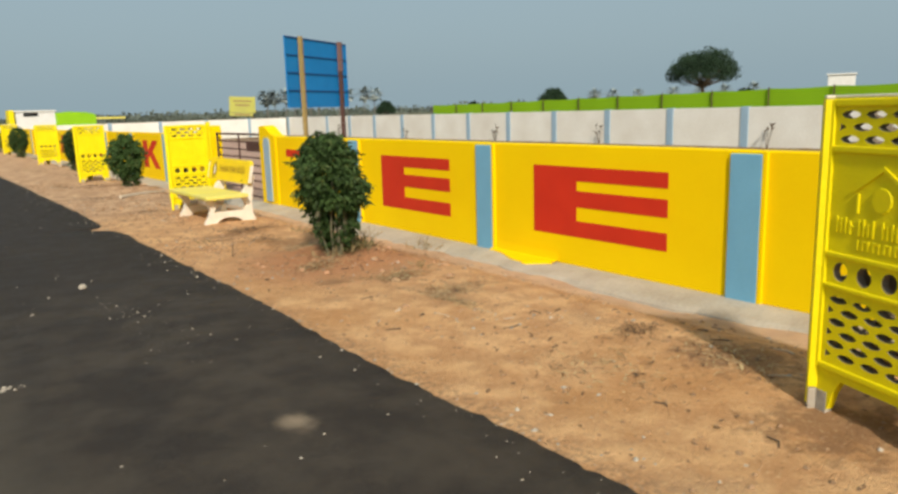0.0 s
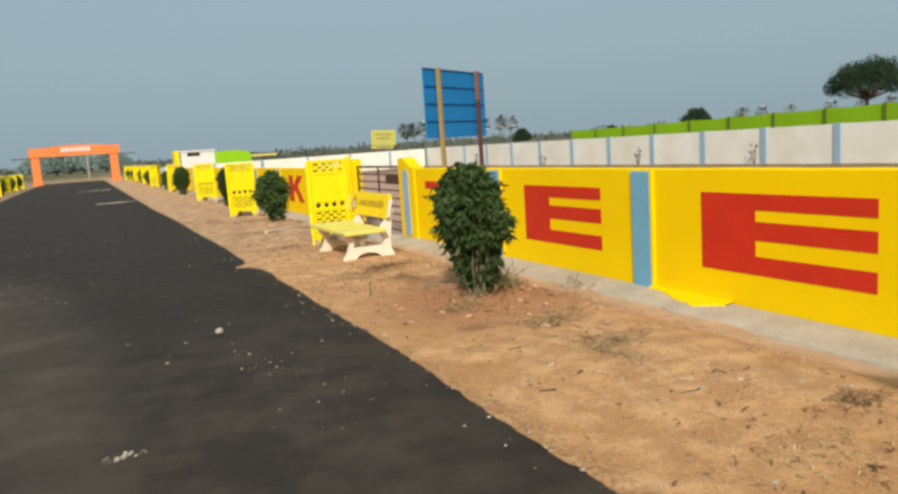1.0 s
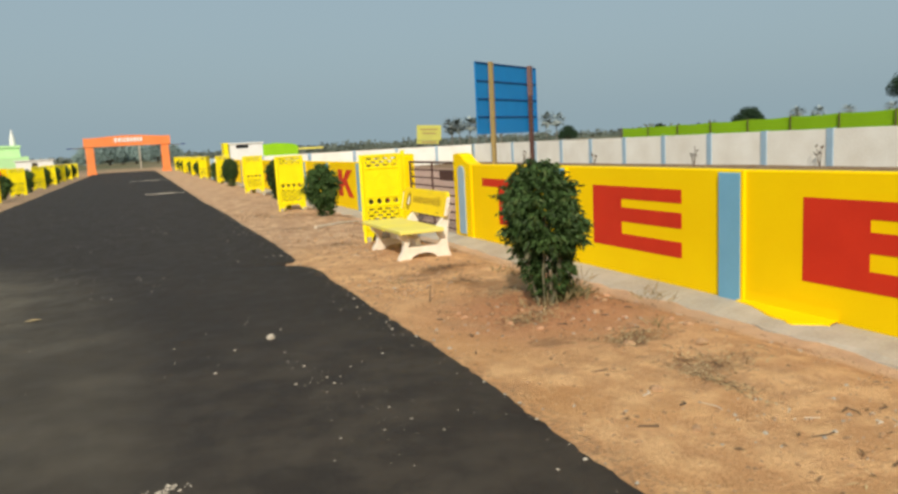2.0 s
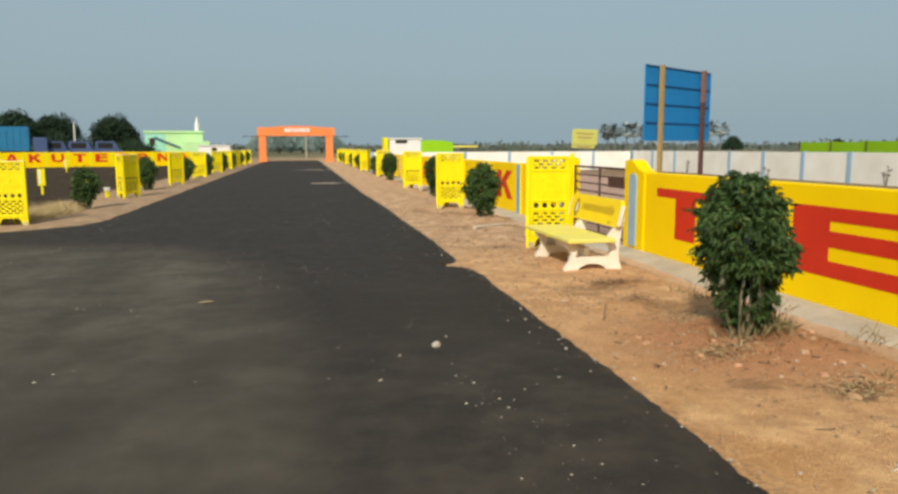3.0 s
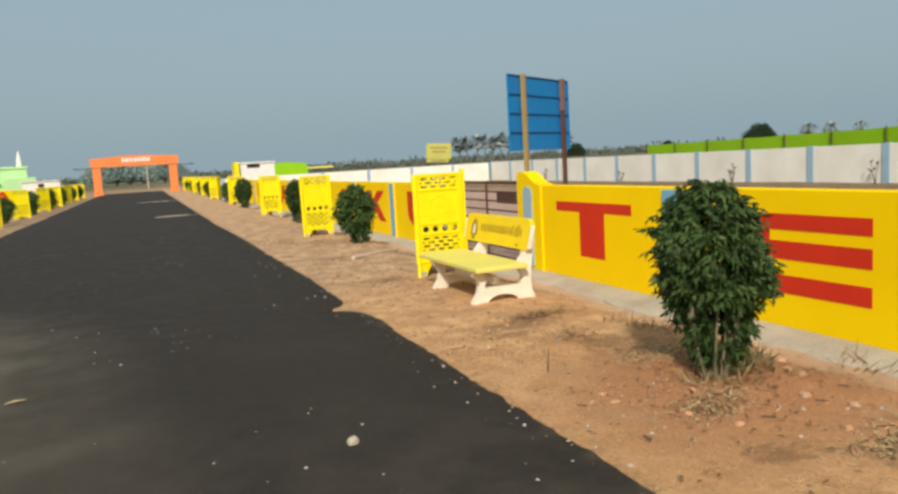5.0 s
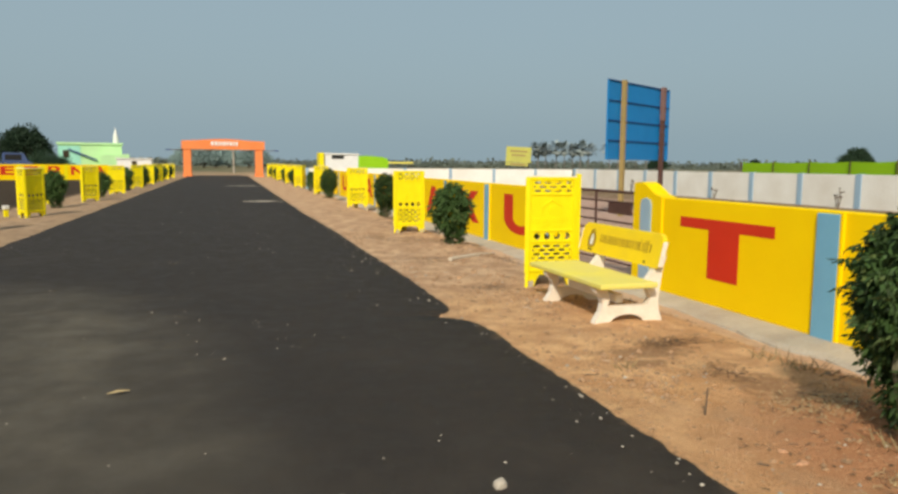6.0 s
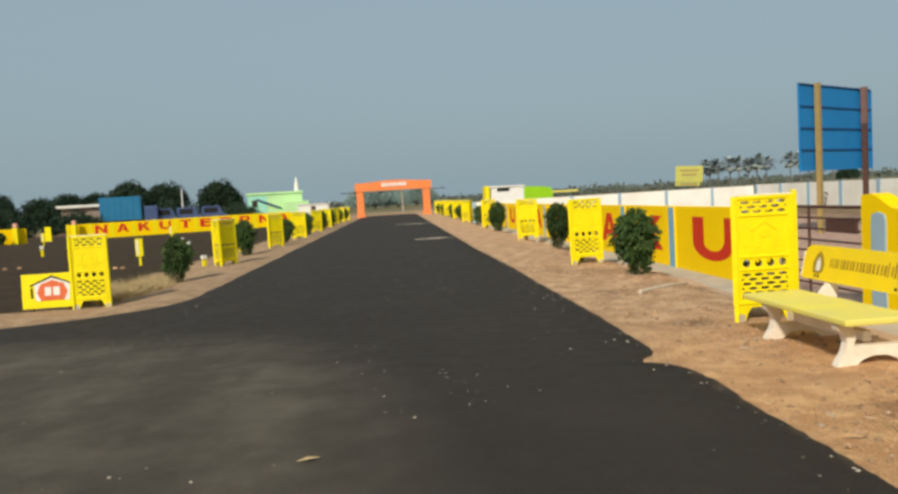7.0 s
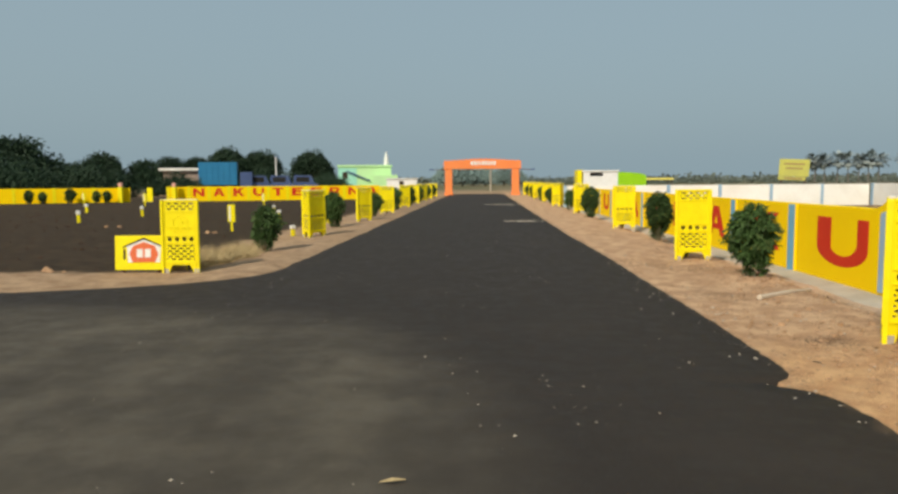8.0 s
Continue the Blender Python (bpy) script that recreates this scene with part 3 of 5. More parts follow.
# sloped concrete footing at the foot of the wall
bm = bmesh.new()
rows = []
for y in span((-7, 0, 0.5), (0, 28, 0.16), (28, 93, 1.2)):
    wob = 0.11 * n2(y, 1, 0.9) + 0.08 * n2(y, 7, 3.2) + 0.03 * n2(y, 4, 9.0)
    prof = [(5.42 + wob, -0.30), (5.46 + wob, -0.165 + 0.02 * n2(y, 3, 2.5)), (5.54 + wob, -0.14), (5.80, -0.105 + 0.012 * n2(y, 5, 3)), (5.93, -0.10), (5.93, -0.35)]
    rows.append([bm.verts.new((x, y, z)) for x, z in prof])
for a, b in zip(rows, rows[1:]):
    for i in range(len(a) - 1):
        bm.faces.new((a[i], a[i + 1], b[i + 1], b[i]))
bmesh.ops.recalc_face_normals(bm, faces=bm.faces)
tagged(link("footing", bm, M_PLASTER), "grey-white rough concrete footing along the wall", "footing", kind="structure")

# paint run down over the footing
bm = bmesh.new()
rows = []
for k in range(19):
    y = 6.97 - 1.16 * k / 18
    reach = 0.07 + 0.19 * smooth01(k, 0, 13) * (1 - 0.75 * smooth01(k, 14, 18)) * (1 + 0.5 * n2(y, 3, 6))
    z = -0.090 - 0.11 * max(0, reach - 0.12)
    rows.append([bm.verts.new(c) for c in ((WX - 0.004, y, 0.02), (WX - 0.012, y, -0.075), (WX - reach, y, z), (WX - reach - 0.02, y, -0.15))])
for a, b in zip(rows, rows[1:]):
    for i in range(3):
        bm.faces.new((a[i], a[i + 1], b[i + 1], b[i]))
bmesh.ops.recalc_face_normals(bm, faces=bm.faces)
part("paint_run", bm, M_YWALL, wall, "yellow paint spilled over the footing")

# ---- iron gate ----
gate = thing("iron_gate", "closed rusty brown iron gate of horizontal bars", "gate")
for y in (14.27, 15.6, 16.93):
    part("upright", tube((6.02, y, -0.12), (6.02, y, 1.27), 0.022), M_RUST, gate)
for k in range(9):
    z = -0.04 + k * 0.162
    part("bar", tube((6.02, 14.25, z), (6.02, 16.95, z), 0.017 if k < 8 else 0.026, None, 6), M_RUST, gate)
part("lock_plate", box(6.0, 6.035, 14.45, 15.15, 0.90, 1.08, 0.004), M_RUST, gate, "rusty sheet plate")


# ---- triangular tree guards of cast panels ----
GW, GH = 0.76, 1.51


def lens(cx, cz, w, h, n=8):
    return [(cx + w / 2 * math.copysign(abs(math.cos(a)) ** 1.3, math.cos(a)), cz + h / 2 * math.copysign(abs(math.sin(a)) ** 1.0, math.sin(a))) for a in [math.tau * k / n for k in range(n)]]


def lattice(rows, top, step):
    """Holes of a woven lattice: rows of pointed slots, every other row shifted by half a slot and cut off at the frame."""
    out = []
    for row in range(rows):
        z = top - row * step
        if row % 2 == 0:
            out += [lens(x, z, 0.118, 0.038) for x in (0.155, 0.305, 0.455, 0.605)]
        else:
            out += [lens(x, z, 0.118, 0.038) for x in (0.23, 0.38, 0.53)]
            out += [[(0.092, z - 0.018), (0.13, z), (0.092, z + 0.018)], [(0.668, z - 0.018), (0.668, z + 0.018), (0.63, z)]]
    return out


def guard_panel_mesh():
    outer = [(0.005, 0.0), (0.125, 0.0), (0.16, 0.10), (0.205, 0.165), (0.555, 0.165), (0.60, 0.10), (0.635, 0.0), (0.755, 0.0), (0.752, 0.12), (0.757, GH - 0.02), (0.752, GH), (0.008, GH), (0.003, GH - 0.02), (0.008, 0.12)]
    holes = lattice(3, 1.435, 0.056) + lattice(6, 0.562, 0.055)
    holes += [[(x + 0.046 * math.cos(math.tau * k / 14), 0.70 + 0.046 * math.sin(math.tau * k / 14)) for k in range(14)] for x in (0.155, 0.305, 0.455, 0.605)]
    bm = plate(outer, holes, 0.045, lambda u, v, d: (u - GW / 2, d, v))
    # only the outside is painted: back and hole walls are bare cement, shade-darkened
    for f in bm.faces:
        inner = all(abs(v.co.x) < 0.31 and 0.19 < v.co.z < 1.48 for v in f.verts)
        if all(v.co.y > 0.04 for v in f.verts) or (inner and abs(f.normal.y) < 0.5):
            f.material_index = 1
    # raised frame and ribs
    for x0, x1, z0, z1 in ((0.006, 0.06, 0.20, GH - 0.005), (0.70, 0.754, 0.20, GH - 0.005), (0.062, 0.698, 1.472, GH - 0.005), (0.062, 0.698, 1.262, 1.292), (0.062, 0.698, 0.765, 0.79), (0.062, 0.698, 0.613, 0.635), (0.062, 0.698, 0.205, 0.235)):
        add_box(bm, x0 - GW / 2, x1 - GW / 2, -0.014, 0.006, z0, z1, 0.006)
    # the painted returns at both ends of the back
    for x0, x1 in ((0.004, 0.09), (0.67, 0.756)):
        add_box(bm, x0 - GW / 2, x1 - GW / 2, 0.040, 0.050, 0.09, GH - 0.004, 0.004)
    return bm


def guard_emblem_mesh():
    bm = bmesh.new()
    # embossed gable and lettering strips
    for k in range(2):
        s = 1 if k else -1
        pts = [(0.0, 1.21), (0.17 * s, 1.10), (0.17 * s, 1.08), (0.0, 1.19)]
        vs = [bm.verts.new((x, -0.010, z)) for x, z in pts]
        vb = [bm.verts.new((x, 0.002, z)) for x, z in pts]
        for i in range(4):
            bm.faces.new((vs[i], vs[(i + 1) % 4], vb[(i + 1) % 4], vb[i]))
        bm.faces.new(vs)
    add_box(bm, -0.15, -0.135, -0.010, 0.002, 0.99, 1.08, 0.003)
    add_box(bm, 0.135, 0.15, -0.010, 0.002, 0.99, 1.08, 0.003)
    add_tube(bm, (0, -0.009, 1.06), (0, 0.002, 1.06), 0.055, 0.058, 14)
    for k in range(20):
        x = -0.266 + k * 0.028
        if k % 5 == 4:
            continue
        h = (0.078, 0.070, 0.078, 0.062)[k % 4]
        add_box(bm, x - 0.006, x + 0.006, -0.007, 0.002, 0.888, 0.888 + h, 0.002)
        if k % 3 == 0:
            add_box(bm, x + 0.0062, x + 0.020, -0.006, 0.002, 0.92, 0.932, 0.002)
    for k in range(9):
        x = -0.13 + k * 0.032
        add_box(bm, x - 0.006, x + 0.006, -0.006, 0.002, 0.822, 0.870, 0.002)
        if k % 2:
            add_box(bm, x + 0.0062, x + 0.018, -0.006, 0.002, 0.858, 0.870, 0.002)
    bmesh.ops.recalc_face_normals(bm, faces=bm.faces)
    return bm


GUARD_TAG = ("yellow painted cast concrete tree guard of pierced panels", "tree guard", "tree guards along the road")
guard = thing("tree_guard", *GUARD_TAG, m=pose(4.278, 13.82, 0.0, 0, 0, 0))
for k in range(3):
    m = pose(0, 0, 0, 0, 0, 120 * k) @ Matrix.Translation((0.015, -0.215, 0))
    if k == 0:
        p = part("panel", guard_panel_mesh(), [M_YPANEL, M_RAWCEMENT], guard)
        e = part("emblem", guard_emblem_mesh(), M_YPANEL, p)
        c = part("cap", box(-0.37, 0.37, 0.002, 0.043, GH + 0.001, GH + 0.014, 0.004), M_CREAM, p, "bare cream cement top edge")
        fts = [part("foot", box(x - 0.055, x + 0.055, -0.002, 0.047, -0.10, 0.085, 0.004), M_PLASTER, p, "unpainted grey cement foot") for x in (-0.316, 0.316)]
        first = (p, e, c, *fts)
        p.matrix_basis = m
    else:
        p = new("panel", first[0].data)
        p.parent = guard
        p.matrix_basis = m
        for o in first[1:]:
            q = new(o.name.split(".")[0], o.data)
            q.parent = p
            tagged(q, o["label"] if "label" in o else "")
rng = random.Random(4)
g0 = copy_thing(guard, pose(4.005, 1.446, 0.0, 0, 0, -110))
g0.scale = (1, 1, 1.1)
for x, y, a, s in ((4.252, 22.0, 0, 1.0), (4.72, 32.1, -4, 1.0), (4.75, 43.9, 6, 1.0), (4.7, 54.2, -55, 1.0), (4.75, 64.0, 8, 1), (4.7, 73.5, 0, 1), (4.8, 82.5, 20, 1), (4.7, 89, 0, 1),
                   (-6.263, 20.35, 2, 0.96), (-5.75, 29.4, 57, 1.0), (-5.65, 38.6, 40, 1.0), (-5.5, 46.2, 10, 1), (-5.5, 54.5, 30, 1), (-5.5, 62.5, 5, 1), (-5.5, 70, 50, 1), (-5.5, 77.5, 0, 1), (-5.5, 85, 10, 1)):
    c = copy_thing(guard, pose(x, y, rng.uniform(-0.02, 0.0) - (0.07 if x < 0 else 0), rng.uniform(-1, 1), rng.uniform(-0.8, 0.8), a))
    c.scale = (s, s, s)


# ---- bench ----
def bench():
    b = thing("bench", "yellow and cream cement garden bench facing the road", "bench")
    part("seat", box(3.70, 4.38, 11.08, 12.98, 0.385, 0.445, 0.018), M_YSEAT, b, "worn pale yellow seat slab")
    # the back slab leans and has clipped upper corners
    L = 1.86
    outline = [(0.02, 0.0), (L - 0.02, 0.0), (L, 0.02), (L, 0.26), (L - 0.03, 0.33), (L - 0.09, 0.365), (0.09, 0.365), (0.03, 0.33), (0.0, 0.26), (0, 0.02)]
    lean = 0.22
    f = lambda u, v, d: (4.42 + v * lean + d, 13.03 - u, 0.575 + v)
    back = part("backrest", plate(outline, [], 0.05, f), M_YBENCH, b)
    def mark(name, u0, u1, v0, v1, mat, label):
        g = lambda u, v, d: (4.42 + v * lean - 0.002 - d, 13.03 - u, 0.575 + v)
        part(name, plate([(u0, v0), (u1, v0), (u1, v1), (u0, v1)], [], 0.002, g), mat, back, label)
    g = lambda u, v, d: (4.42 + v * lean - 0.002 - d, 13.03 - u, 0.575 + v)
    flame = [(0.20, 0.08), (0.30, 0.06), (0.38, 0.09), (0.40, 0.17), (0.36, 0.26), (0.30, 0.31), (0.24, 0.27), (0.19, 0.18)]
    part("logo", plate(flame, [], 0.002, g), M_GOLD, back, "brown oval emblem")
    g2 = lambda u, v, d: (4.42 + v * lean - 0.005 - d, 13.03 - u, 0.575 + v)
    part("logo_centre", plate([(0.26, 0.10), (0.33, 0.10), (0.34, 0.17), (0.30, 0.25), (0.26, 0.18)], [], 0.002, g2), M_WHITE, back, "white emblem centre")
    r2 = random.Random(3)
    u = 0.50
    while u < 1.66:
        w = r2.uniform(0.014, 0.034)
        up = 0.03 if u > 1.3 and r2.random() < 0.6 else 0.0
        mark("lettering_bar", u, u + w, 0.15 - up * 0.4, 0.245 + up, M_GOLD, "brown painted bar")
        u += w + r2.uniform(0.016, 0.036)
    for u in (0.24, 0.30, 1.55):
        mark("small_mark", u, u + 0.035, 0.03, 0.055, M_DARK, "small dark mark")
    for y in (11.158, 13.033):
        edge = box(0.0, 0.054, y, y + 0.010, 0.0, 0.27, 0.003)
        for v in edge.verts:
            v.co = Vector((4.418 + v.co.z * lean + v.co.x, v.co.y, 0.595 + v.co.z))
        part("back_edge", edge, M_CREAM, back, "bare cream cement end of the back")
    part("brace", box(4.02, 4.10, 11.331, 12.499, 0.19, 0.29, 0.01), M_CREAM, b, "cream cement brace between the supports")
    # cast end supports with curved cut-outs
    for y in (11.24, 12.50):
        arch = [(0.17 + 0.42 * k / 10, 0.0 + 0.085 * math.sin(math.pi * k / 10) ** 0.6) for k in range(1, 10)]
        out = [(-0.03, -0.06), (0.16, -0.06), (0.17, 0.0)] + arch + [(0.59, 0.0), (0.60, -0.06), (0.83, -0.06), (0.80, 0.03), (0.765, 0.12), (0.755, 0.25), (0.775, 0.40), (0.80, 0.58), (0.84, 0.70), (0.78, 0.72), (0.73, 0.60), (0.68, 0.53), (0.62, 0.46), (0.60, 0.385), (0.02, 0.385), (-0.01, 0.37), (0.0, 0.33), (0.06, 0.28), (0.085, 0.21), (0.06, 0.12), (0.0, 0.03)]
        hole = [(0.14, 0.175), (0.62, 0.175), (0.66, 0.26), (0.60, 0.37), (0.13, 0.37), (0.17, 0.27)]
        f3 = lambda u, v, d: (3.73 + u, y + d, v)
        part("end_support", plate(out, [hole], 0.09, f3), M_CREAM, b, "cream cast cement end support", smooth=False)
    return b


bench()

# box added in place of another panel's edge beside the bench guard
part("corner_upright", box(0.405, 0.471, -0.16, -0.11, -0.05, 1.555, 0.006), M_YPANEL, guard)


# ---- plants ----
def leaf_quads(verts, faces, p, way, up, length, width):
    """One leaf: a folded pair of quads that droops at its tip."""
    side = way.cross(up)
    if side.length < 1e-4:
        side = Vector((1, 0, 0))
    side.normalize()
    nrm = side.cross(way).normalized()
    i = len(verts)
    mid = p + way * length * 0.5 + nrm * length * 0.07
    tip = p + way * length - nrm * length * 0.12
    verts += [p, mid + side * width * 0.5 - nrm * width * 0.12, tip, mid - side * width * 0.5 - nrm * width * 0.12, mid]
    faces += [(i, i + 1, i + 4), (i + 1, i + 2, i + 4), (i + 2, i + 3, i + 4), (i + 3, i, i + 4)]


def mesh_of(name, verts, faces, mat):
    me = bpy.data.meshes.new(name)
    me.from_pydata([tuple(v) for v in verts], [], faces)
    for m in mat if isinstance(mat, (list, tuple)) else [mat]:
        me.materials.append(m)
    return me


def unit(r):
    while True:
        v = Vector((r.uniform(-1, 1), r.uniform(-1, 1), r.uniform(-1, 1)))
        if 0.05 < v.length < 1:
            return v.normalized()


def shrub(seed, height, width, twigs, per, leaf):
    """Many-stemmed young shrub: stems, and a crown of leafy twigs."""
    r = random.Random(seed)
    root = thing("shrub", "dense dark green leafy young shrub planted in bare earth", "shrub", "roadside shrubs")
    bm = bmesh.new()
    tips = []
    for k in range(17):
        a = r.uniform(0, math.tau)
        out_r = r.uniform(0.4, 1.0)
        base = Vector((0.07 * math.cos(a), 0.07 * math.sin(a), -0.06))
        knee = base + Vector((0.15 * out_r * math.cos(a), 0.15 * out_r * math.sin(a), height * r.uniform(0.26, 0.4)))
        tip = Vector((width * 0.3 * math.cos(a) * r.uniform(0.3, 1), width * 0.3 * math.sin(a) * r.uniform(0.3, 1), height * r.uniform(0.65, 0.9)))
        add_tube(bm, base, knee, 0.013, 0.010, 6)
        add_tube(bm, knee, tip, 0.010, 0.004, 6)
        tips.append((knee, tip))
    part("stem", bm, M_STEM, root, "thin grey-green stems")
    verts, faces, new_v, new_f = [], [], [], []
    prof = ((0.0, 0.20), (0.10, 0.34), (0.22, 0.50), (0.36, 0.78), (0.50, 0.97), (0.62, 1.0), (0.74, 0.93), (0.86, 0.68), (0.95, 0.36), (1.0, 0.10))
    def wide(z):
        for (a, p), (b, q) in zip(prof, prof[1:]):
            if z <= b:
                return p + (q - p) * (z - a) / (b - a)
        return prof[-1][1]
    off = seed * 11.7
    t = 0
    while t < twigs:
        z = r.uniform(0.04, 1.0)
        if r.random() > wide(z) * 1.05 or (z < 0.26 and r.random() < 0.45):
            continue
        a = r.uniform(0, math.tau)
        lump = noise.noise(Vector((math.cos(a) * 1.3 + off, math.sin(a) * 1.3, z * 3.0)))
        fine_lump = noise.noise(Vector((math.cos(a) * 3.4, math.sin(a) * 3.4 + off, z * 7.0)))
        if fine_lump < -0.06 and r.random() < 0.85:
            continue
        t += 1
        rad = wide(z) * width / 2 * (0.84 + 0.36 * lump + 0.42 * fine_lump) * r.uniform(0.12, 1.0) ** 0.55
        if r.random() < 0.06:
            rad *= 1.22
        lean = 0.05 * width * math.sin(z * 4 + seed)
        p = Vector((rad * math.cos(a) + lean, rad * math.sin(a), height * (z * 0.99) + 0.02))
        out = (Vector((math.cos(a), math.sin(a), 0.5 + 1.4 * max(0, z - 0.7))).normalized() + unit(r) * 0.5).normalized()
        young = (z > 0.45 or z < 0.2) and rad > 0.7 * wide(z) * width / 2 and r.random() < 0.09
        for k in range(per):
            s = k / per
            q = p + out * (0.12 * s) + Vector((0, 0, -0.06)) * s * s
            way = (out * 0.55 + unit(r) * 0.55 + Vector((0, 0, -0.85))).normalized()
            leaf_quads(*((new_v, new_f) if young else (verts, faces)), q, way, unit(r), leaf * r.uniform(0.7, 1.3), leaf * r.uniform(0.26, 0.40))
    for nm, v, f, mt in (("foliage", verts, faces, M_LEAF), ("young_foliage", new_v, new_f, M_LEAFNEW)):
        ob = new(nm, mesh_of(nm, v, f, mt))
        ob.parent = root
        tagged(ob, "dark green pointed leaves" if nm == "foliage" else "paler young leaves", kind="")
    return root


near_shrub = shrub(1, 1.44, 0.73, 2000, 7, 0.074)
near_shrub.matrix_basis = pose(4.08, 7.72, 0)
shrub_b = shrub(2, 1.28, 0.70, 1150, 6, 0.092)
shrub_b.matrix_basis = pose(4.46, 18.8, -0.01)
shrub_c = shrub(5, 1.10, 0.66, 620, 6, 0.10)
shrub_c.matrix_basis = pose(-5.80, 24.4, -0.12)
shrub_c.scale = (0.98, 0.98, 1.14)
rs = random.Random(8)
for x, y, s, src in ((4.92, 27.7, 1.05, 1), (4.72, 40.2, 1.08, 1), (4.95, 50.0, 1.05, 0), (4.7, 59.0, 1.1, 0), (4.8, 68.8, 1.1, 0), (4.7, 78, 1.1, 0), (4.8, 86, 1.1, 0),
                     (-6.1, 34.6, 1.08, 1), (-5.75, 42.6, 1.15, 0), (-5.6, 50.4, 1.28, 0), (-5.5, 58.6, 1.3, 0), (-5.5, 66.4, 1.3, 0), (-5.5, 73.8, 1.3, 0), (-5.5, 81.5, 1.3, 0),
                     (-39.9, 68.6, 1.1, 0), (-38.9, 69.0, 0.95, 0), (-36.9, 69.8, 1.2, 0), (-34.9, 70.6, 1.0, 0), (-34.1, 70.9, 1.0, 0)):
    c = copy_thing((shrub_c, shrub_b)[src], pose(x, y, -0.02 if x > 0 else -0.09, 0, 0, rs.uniform(0, 360)))
    c.scale = (s * rs.uniform(0.9, 1.08), s * rs.uniform(0.9, 1.08), s)


def crown_tree(name, seed, height, width, trunk, clumps, leaves, label, base=0.32, leaf=0.55, mat=None, trunk_r=0.035):
    """A broad tree: tapered trunk, limbs, a crown of leafy clumps with gaps."""
    r = random.Random(seed)
    root = thing(name, label, "tree", "distant trees")
    bm = bmesh.new()
    fork = Vector((0.02 * width, 0, height * trunk))
    add_tube(bm, (0, 0, -0.3), fork, height * trunk_r * 1.25, height * trunk_r * 0.85, 9)
    verts, faces = [], []
    for k in range(clumps):
        a = k * 2.399963 + r.uniform(-0.3, 0.3)
        q = math.sqrt((k + 0.5) / clumps)
        z = height * (base + (0.93 - base) * math.sqrt(max(0.0, 1 - q * q * 0.92)) * r.uniform(0.55, 1.0))
        c = Vector((width * 0.44 * q * math.cos(a), width * 0.44 * q * math.sin(a), z))
        if k % 2 == 0:
            mid = fork.lerp(c, 0.5) + Vector((0, 0, -0.03 * height))
            add_tube(bm, fork, mid, height * trunk_r * 0.45, height * trunk_r * 0.28, 6)
            add_tube(bm, mid, c, height * trunk_r * 0.28, height * trunk_r * 0.08, 5)
        size = width * r.uniform(0.09, 0.16)
        for _ in range(leaves):
            d = unit(r)
            p = c + Vector((d.x * size * 1.15, d.y * size * 1.15, d.z * size * 0.75)) * r.uniform(0.45, 1.05)
            way = (d + unit(r) * 0.9 + Vector((0, 0, -0.3))).normalized()
            leaf_quads(verts, faces, p, way, unit(r), leaf * r.uniform(0.6, 1.3), leaf * r.uniform(0.4, 0.6))
    part("trunk", bm, M_BARK, root, "grey-brown trunk and limbs")
    ob = new("crown", mesh_of("crown", verts, faces, mat or M_TREELEAF))
    ob.parent = root
    tagged(ob, "dark green leafy crown")
    return root


shade_tree = crown_tree("shade_tree", 3, 10.2, 13.0, 0.36, 64, 260, "broad dark green shade tree standing beyond the fields", 0.42, 0.36)
shade_tree.matrix_basis = pose(98.8, 68.0, 0.2)
shade_tree.scale = (0.77, 0.77, 0.94)
round_tree = crown_tree("round_tree", 7, 8.6, 10.5, 0.22, 70, 130, "dense dark green round-headed tree", 0.20, 0.6)
round_tree.matrix_basis = pose(-34.2, 152, -0.2, 0, 0, 20)
round_tree.scale = (0.8, 0.8, 0.97)
low_tree = crown_tree("low_tree", 11, 9.0, 12.0, 0.12, 80, 130, "dense low dark green tree", 0.04, 0.6)
low_tree.matrix_basis = pose(-72, 118, -0.2)
for src, x, y, a, s in ((round_tree, -44.4, 152, 80, 0.98), (round_tree, -50.2, 149, 10, 1.04), (round_tree, -66.0, 131, 130, 0.86),
                        (low_tree, -80, 112, 100, 1.25), (low_tree, -88, 100, 50, 1.3), (low_tree, -79, 118, 220, 1.1), (low_tree, -58, 140, 100, 0.72), (low_tree, -54, 143, 60, 0.72), (low_tree, -61, 137, 20, 0.66), (low_tree, -70, 130, 20, 0.6),
                        (low_tree, 154.5, 156, 70, 0.75), (low_tree, 188, 116, 70, 0.55), (low_tree, 150, 240, 20, 0.6), (low_tree, 200, 250, 20, 0.5),
                        (low_tree, -75, 106, 0, 1.2)):
    c = copy_thing(src, pose(x, y, -0.2, 0, 0, a))
    w = s * (0.8 if src is round_tree else 1)
    c.scale = (w, w, s)


